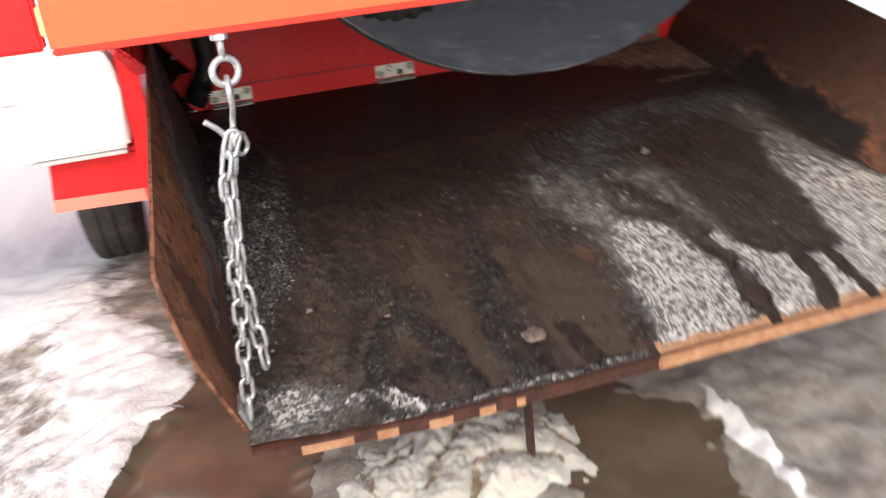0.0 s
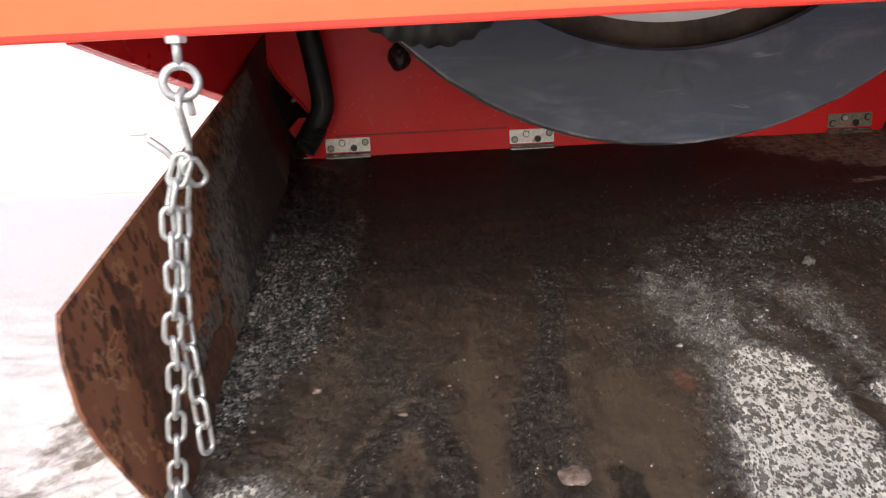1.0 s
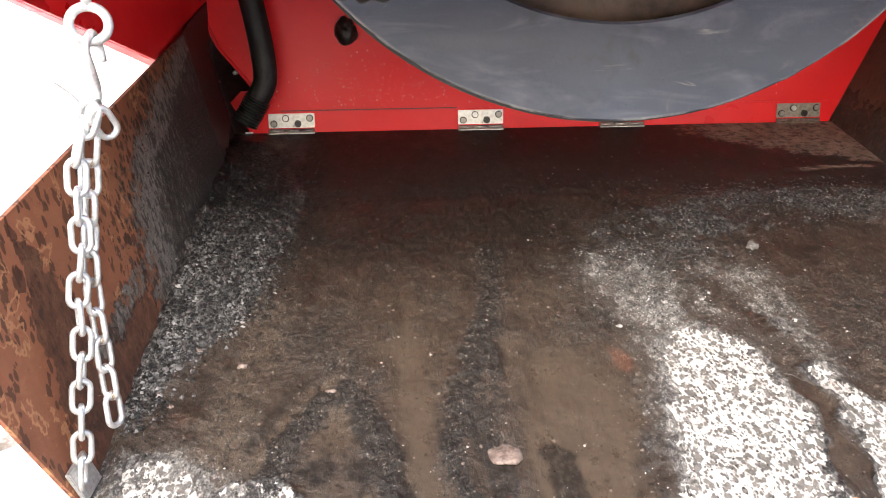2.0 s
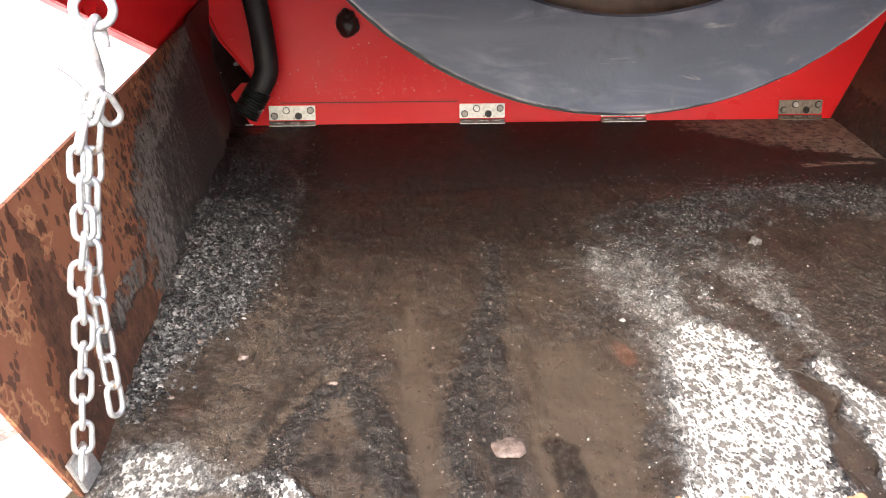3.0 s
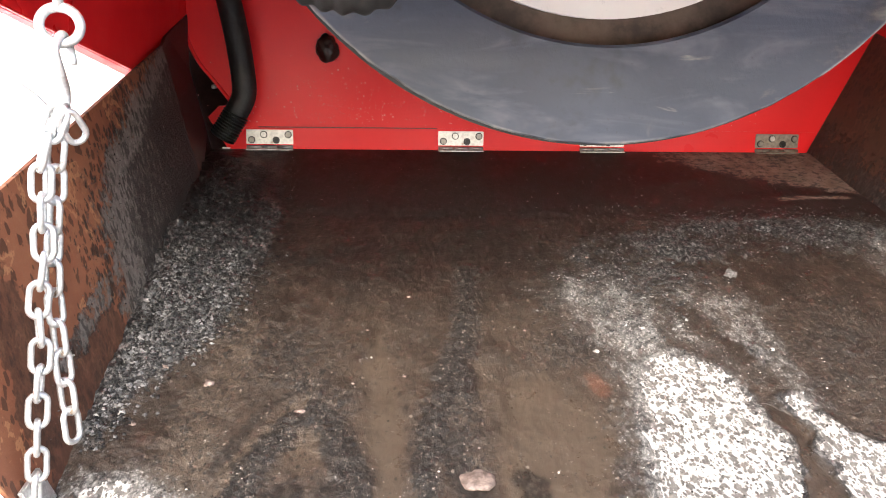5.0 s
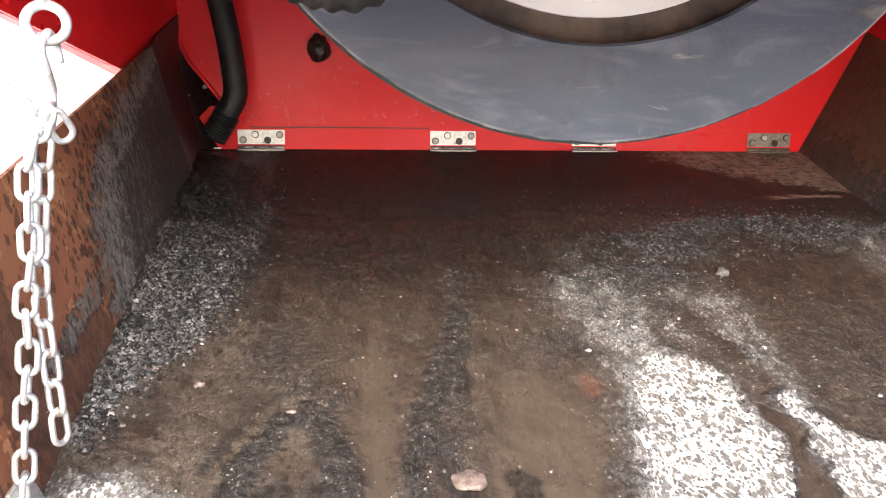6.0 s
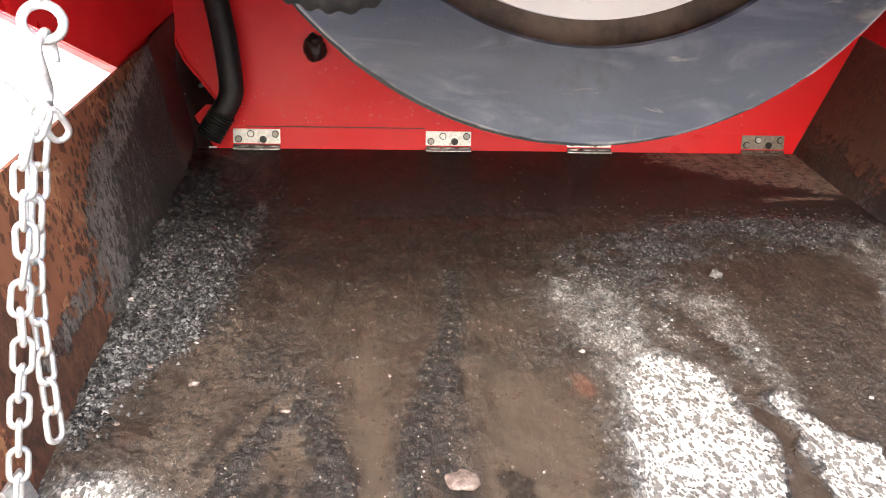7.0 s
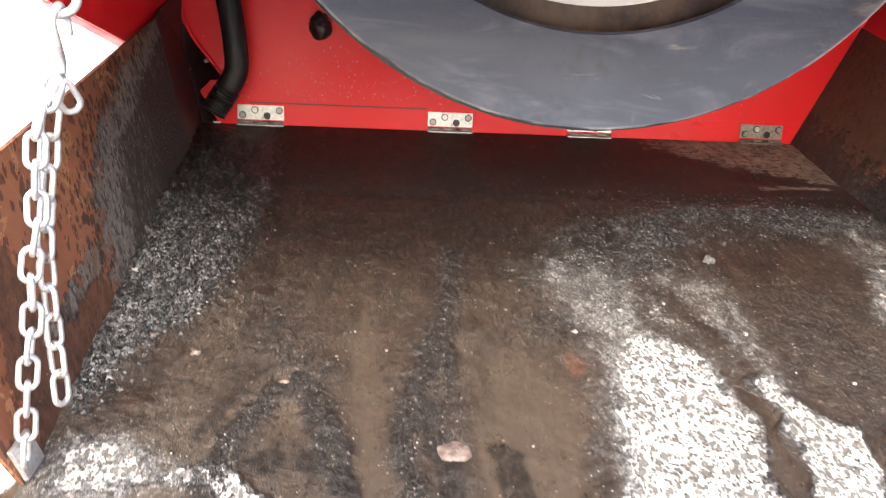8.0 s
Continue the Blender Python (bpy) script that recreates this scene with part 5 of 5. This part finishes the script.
# pale strip paints the snow's light onto the foot of the red sheet
part("lower_strip", plate([(-0.9080, 0.1405, 0.363), (-0.9045, 0.1405, 0.396), (-0.66, 0.1405, 0.386), (-0.66, 0.1405, 0.354)], (0, 0.003, 0)), SALMON, fender, "pale lower edge, snow light painted on")

box = thing("white_box", "white painted steel box with rounded corners above the fender", "box")
case = part("case", plate([(-1.50, 0.105, 0.500), (-0.696, 0.105, 0.500), (-0.690, 0.105, 0.640), (-0.694, 0.105, 0.690), (-0.712, 0.105, 0.735), (-0.78, 0.105, 0.785), (-0.97, 0.105, 0.86), (-1.50, 0.105, 0.905)], (0, 0.50, 0), 0.010), WHITE_PAINT, box)
latch = part("latch", block(-0.955, -0.915, 0.098, 0.1045, 0.640, 0.648, 0.002), ZINC, case, "dull steel latch")
part("bottom_flange", block(-0.92, -0.705, 0.095, 0.60, 0.490, 0.4985, 0.003), ZINC, box)


def wheel(x, y):
    w = thing("wheel", "dirty black trailer tyre on a steel rim in slush", "wheel", "trailer wheels", at=(x, y, 0.315))
    prof = [(0.20, -0.06), (0.24, -0.078), (0.28, -0.080), (0.305, -0.068), (0.312, -0.050), (0.312, -0.030), (0.304, -0.028), (0.304, -0.018), (0.312, -0.016), (0.312, 0.016), (0.304, 0.018), (0.304, 0.028), (0.312, 0.030), (0.312, 0.050), (0.305, 0.068), (0.28, 0.080), (0.24, 0.078), (0.20, 0.06)]
    bm = lathe(prof, (0, 0, 0), 72, "x")
    part("tyre", bm, TYRE, w)
    rim = part("rim", lathe([(0.21, -0.055), (0.21, 0.055), (0.16, 0.02), (0.05, 0.03), (0.05, -0.01), (0.16, -0.02)], (0, 0, 0), 48, "x"), ZINC, w)
    part("hub_cap", lathe([(0.048, -0.055), (0.048, 0.030), (0.020, 0.034), (0.020, -0.060)], (0, 0, 0), 32, "x"), RUST, rim, "rusty hub cap")
    for n in range(5):
        a = 2 * math.pi * n / 5
        part("wheel_nut", tube([(-0.034, 0.085 * math.cos(a), 0.085 * math.sin(a)), (0.034, 0.085 * math.cos(a), 0.085 * math.sin(a))], 0.010, 6), BOLT_STEEL, rim)
    return w


wheel(-0.845, 0.86)
wheel(1.15, 0.86)


# ---- eyebolt, hook and chain ----
EX, EY = -0.498, -0.985
eyebolt = thing("eyebolt", "galvanised eyebolt screwed up under the orange bar", "bolt")
part("shank", tube([(EX, EY, 0.835), (EX, EY, 0.806)], 0.0045, 12), ZINC, eyebolt, smooth=True)
part("nut", plate([(EX + 0.011 * math.cos(a), EY + 0.011 * math.sin(a), 0.8345) for a in (math.pi * i / 3 for i in range(6))], (0, 0, -0.007), 0.001), ZINC, eyebolt)
part("eye", tube([(EX + 0.0155 * math.cos(a), EY + 0.006 * math.cos(a), 0.791 + 0.0155 * math.sin(a)) for a in np.linspace(0, 2 * math.pi, 32, endpoint=False)], 0.0045, 12, True), ZINC, eyebolt, smooth=True)

hook = thing("s_hook", "bent galvanised wire hook hanging in the eyebolt", "hook")
HP = [(EX + 0.002, EY + 0.020, 0.757), (EX + 0.001, EY + 0.017, 0.772), (EX, EY + 0.003, 0.7835), (EX - 0.001, EY - 0.013, 0.770), (EX, EY - 0.006, 0.750), (EX - 0.002, EY + 0.008, 0.733), (EX - 0.005, EY + 0.008, 0.717), (EX - 0.012, EY, 0.7125), (EX - 0.022, EY - 0.006, 0.726), (EX - 0.036, EY - 0.008, 0.738)]
part("wire", tube(smooth_path(HP, 8), 0.0038, 10), ZINC, hook, smooth=True)

LINK_L, LINK_W, WIRE = 0.0400, 0.0232, 0.0031
PITCH = LINK_L - 4 * WIRE


def link_mesh():
    """One oval link standing on end in the xz plane."""
    r, s = LINK_W / 2 - WIRE, (LINK_L - LINK_W) / 2
    path = [(r * math.cos(a), 0, s + r * math.sin(a)) for a in np.linspace(0, math.pi, 11)]
    path += [(r * math.cos(a), 0, -s + r * math.sin(a)) for a in np.linspace(math.pi, 2 * math.pi, 11)]
    bm = tube(path, WIRE, 10, True)
    me = bpy.data.meshes.new("link")
    bmesh.ops.recalc_face_normals(bm, faces=bm.faces)
    bm.to_mesh(me)
    bm.free()
    me.materials.append(ZINC)
    me.shade_smooth()
    return me


LINK = link_mesh()


def strand(owner, points, first_turn, seed):
    """Links one after another down a line, each turned across its neighbour."""
    rng = random.Random(seed)
    path = smooth_path(points, 60)
    total = sum((b - a).length for a, b in zip(path, path[1:]))
    n = max(int(total / PITCH), 1)
    cum, at, i = 0.0, 0, 0
    dist = [0.0]
    for a, b in zip(path, path[1:]):
        dist.append(dist[-1] + (b - a).length)
    for i in range(n + 1):
        want = min(i * total / n, total - 1e-6)
        at = max(j for j in range(len(dist)) if dist[j] <= want)
        at = min(at, len(path) - 2)
        f = (want - dist[at]) / max(dist[at + 1] - dist[at], 1e-9)
        p = path[at].lerp(path[at + 1], f)
        d = (path[at] - path[at + 1]).normalized()
        q = Vector((0, 0, 1)).rotation_difference(d).to_matrix().to_4x4()
        turn = first_turn + (90 if i % 2 else 0) + rng.uniform(-14, 14)
        ob = new("link", LINK)
        ob.parent = owner
        ob.matrix_world = Matrix.Translation(p) @ q @ pose(0, 0, 0, 0, 0, turn)


chain = thing("chain", "galvanised short-link steel chain holding up the chute's corner", "chain")
strand(chain, [(-0.508, EY - 0.006, 0.706), (-0.520, EY - 0.007, 0.676), (-0.525, EY - 0.007, 0.627), (-0.527, EY - 0.007, 0.587), (-0.536, EY - 0.007, 0.538), (-0.538, EY - 0.007, 0.493), (-0.544, EY - 0.008, 0.447), (-0.549, EY - 0.009, 0.399), (-0.553, EY - 0.010, 0.350)], 20, 1)
strand(chain, [(-0.506, EY + 0.004, 0.706), (-0.515, EY + 0.010, 0.676), (-0.519, EY + 0.011, 0.637), (-0.525, EY + 0.012, 0.590), (-0.528, EY + 0.010, 0.550), (-0.526, EY + 0.008, 0.507), (-0.523, EY + 0.006, 0.457), (-0.520, EY + 0.004, 0.412)], 60, 2)
loose = new("link", LINK)
loose.parent = chain
loose.matrix_world = Matrix.Translation((-0.496, EY + 0.004, 0.702)) @ pose(0, 0, 0, 25, -32, 30)
lug = thing("chain_lug", "bright steel lug plate welded inside the chute's front corner", "lug")
bm = plate([(float(left_x(y, z)) + 0.001, y, z) for y, z in ((-1.005, 0.352), (-0.965, 0.359), (-0.953, 0.320), (-0.992, 0.313))], (0.005, 0, 0.001), 0.001)
part("lug_plate", bm, ZINC, lug)
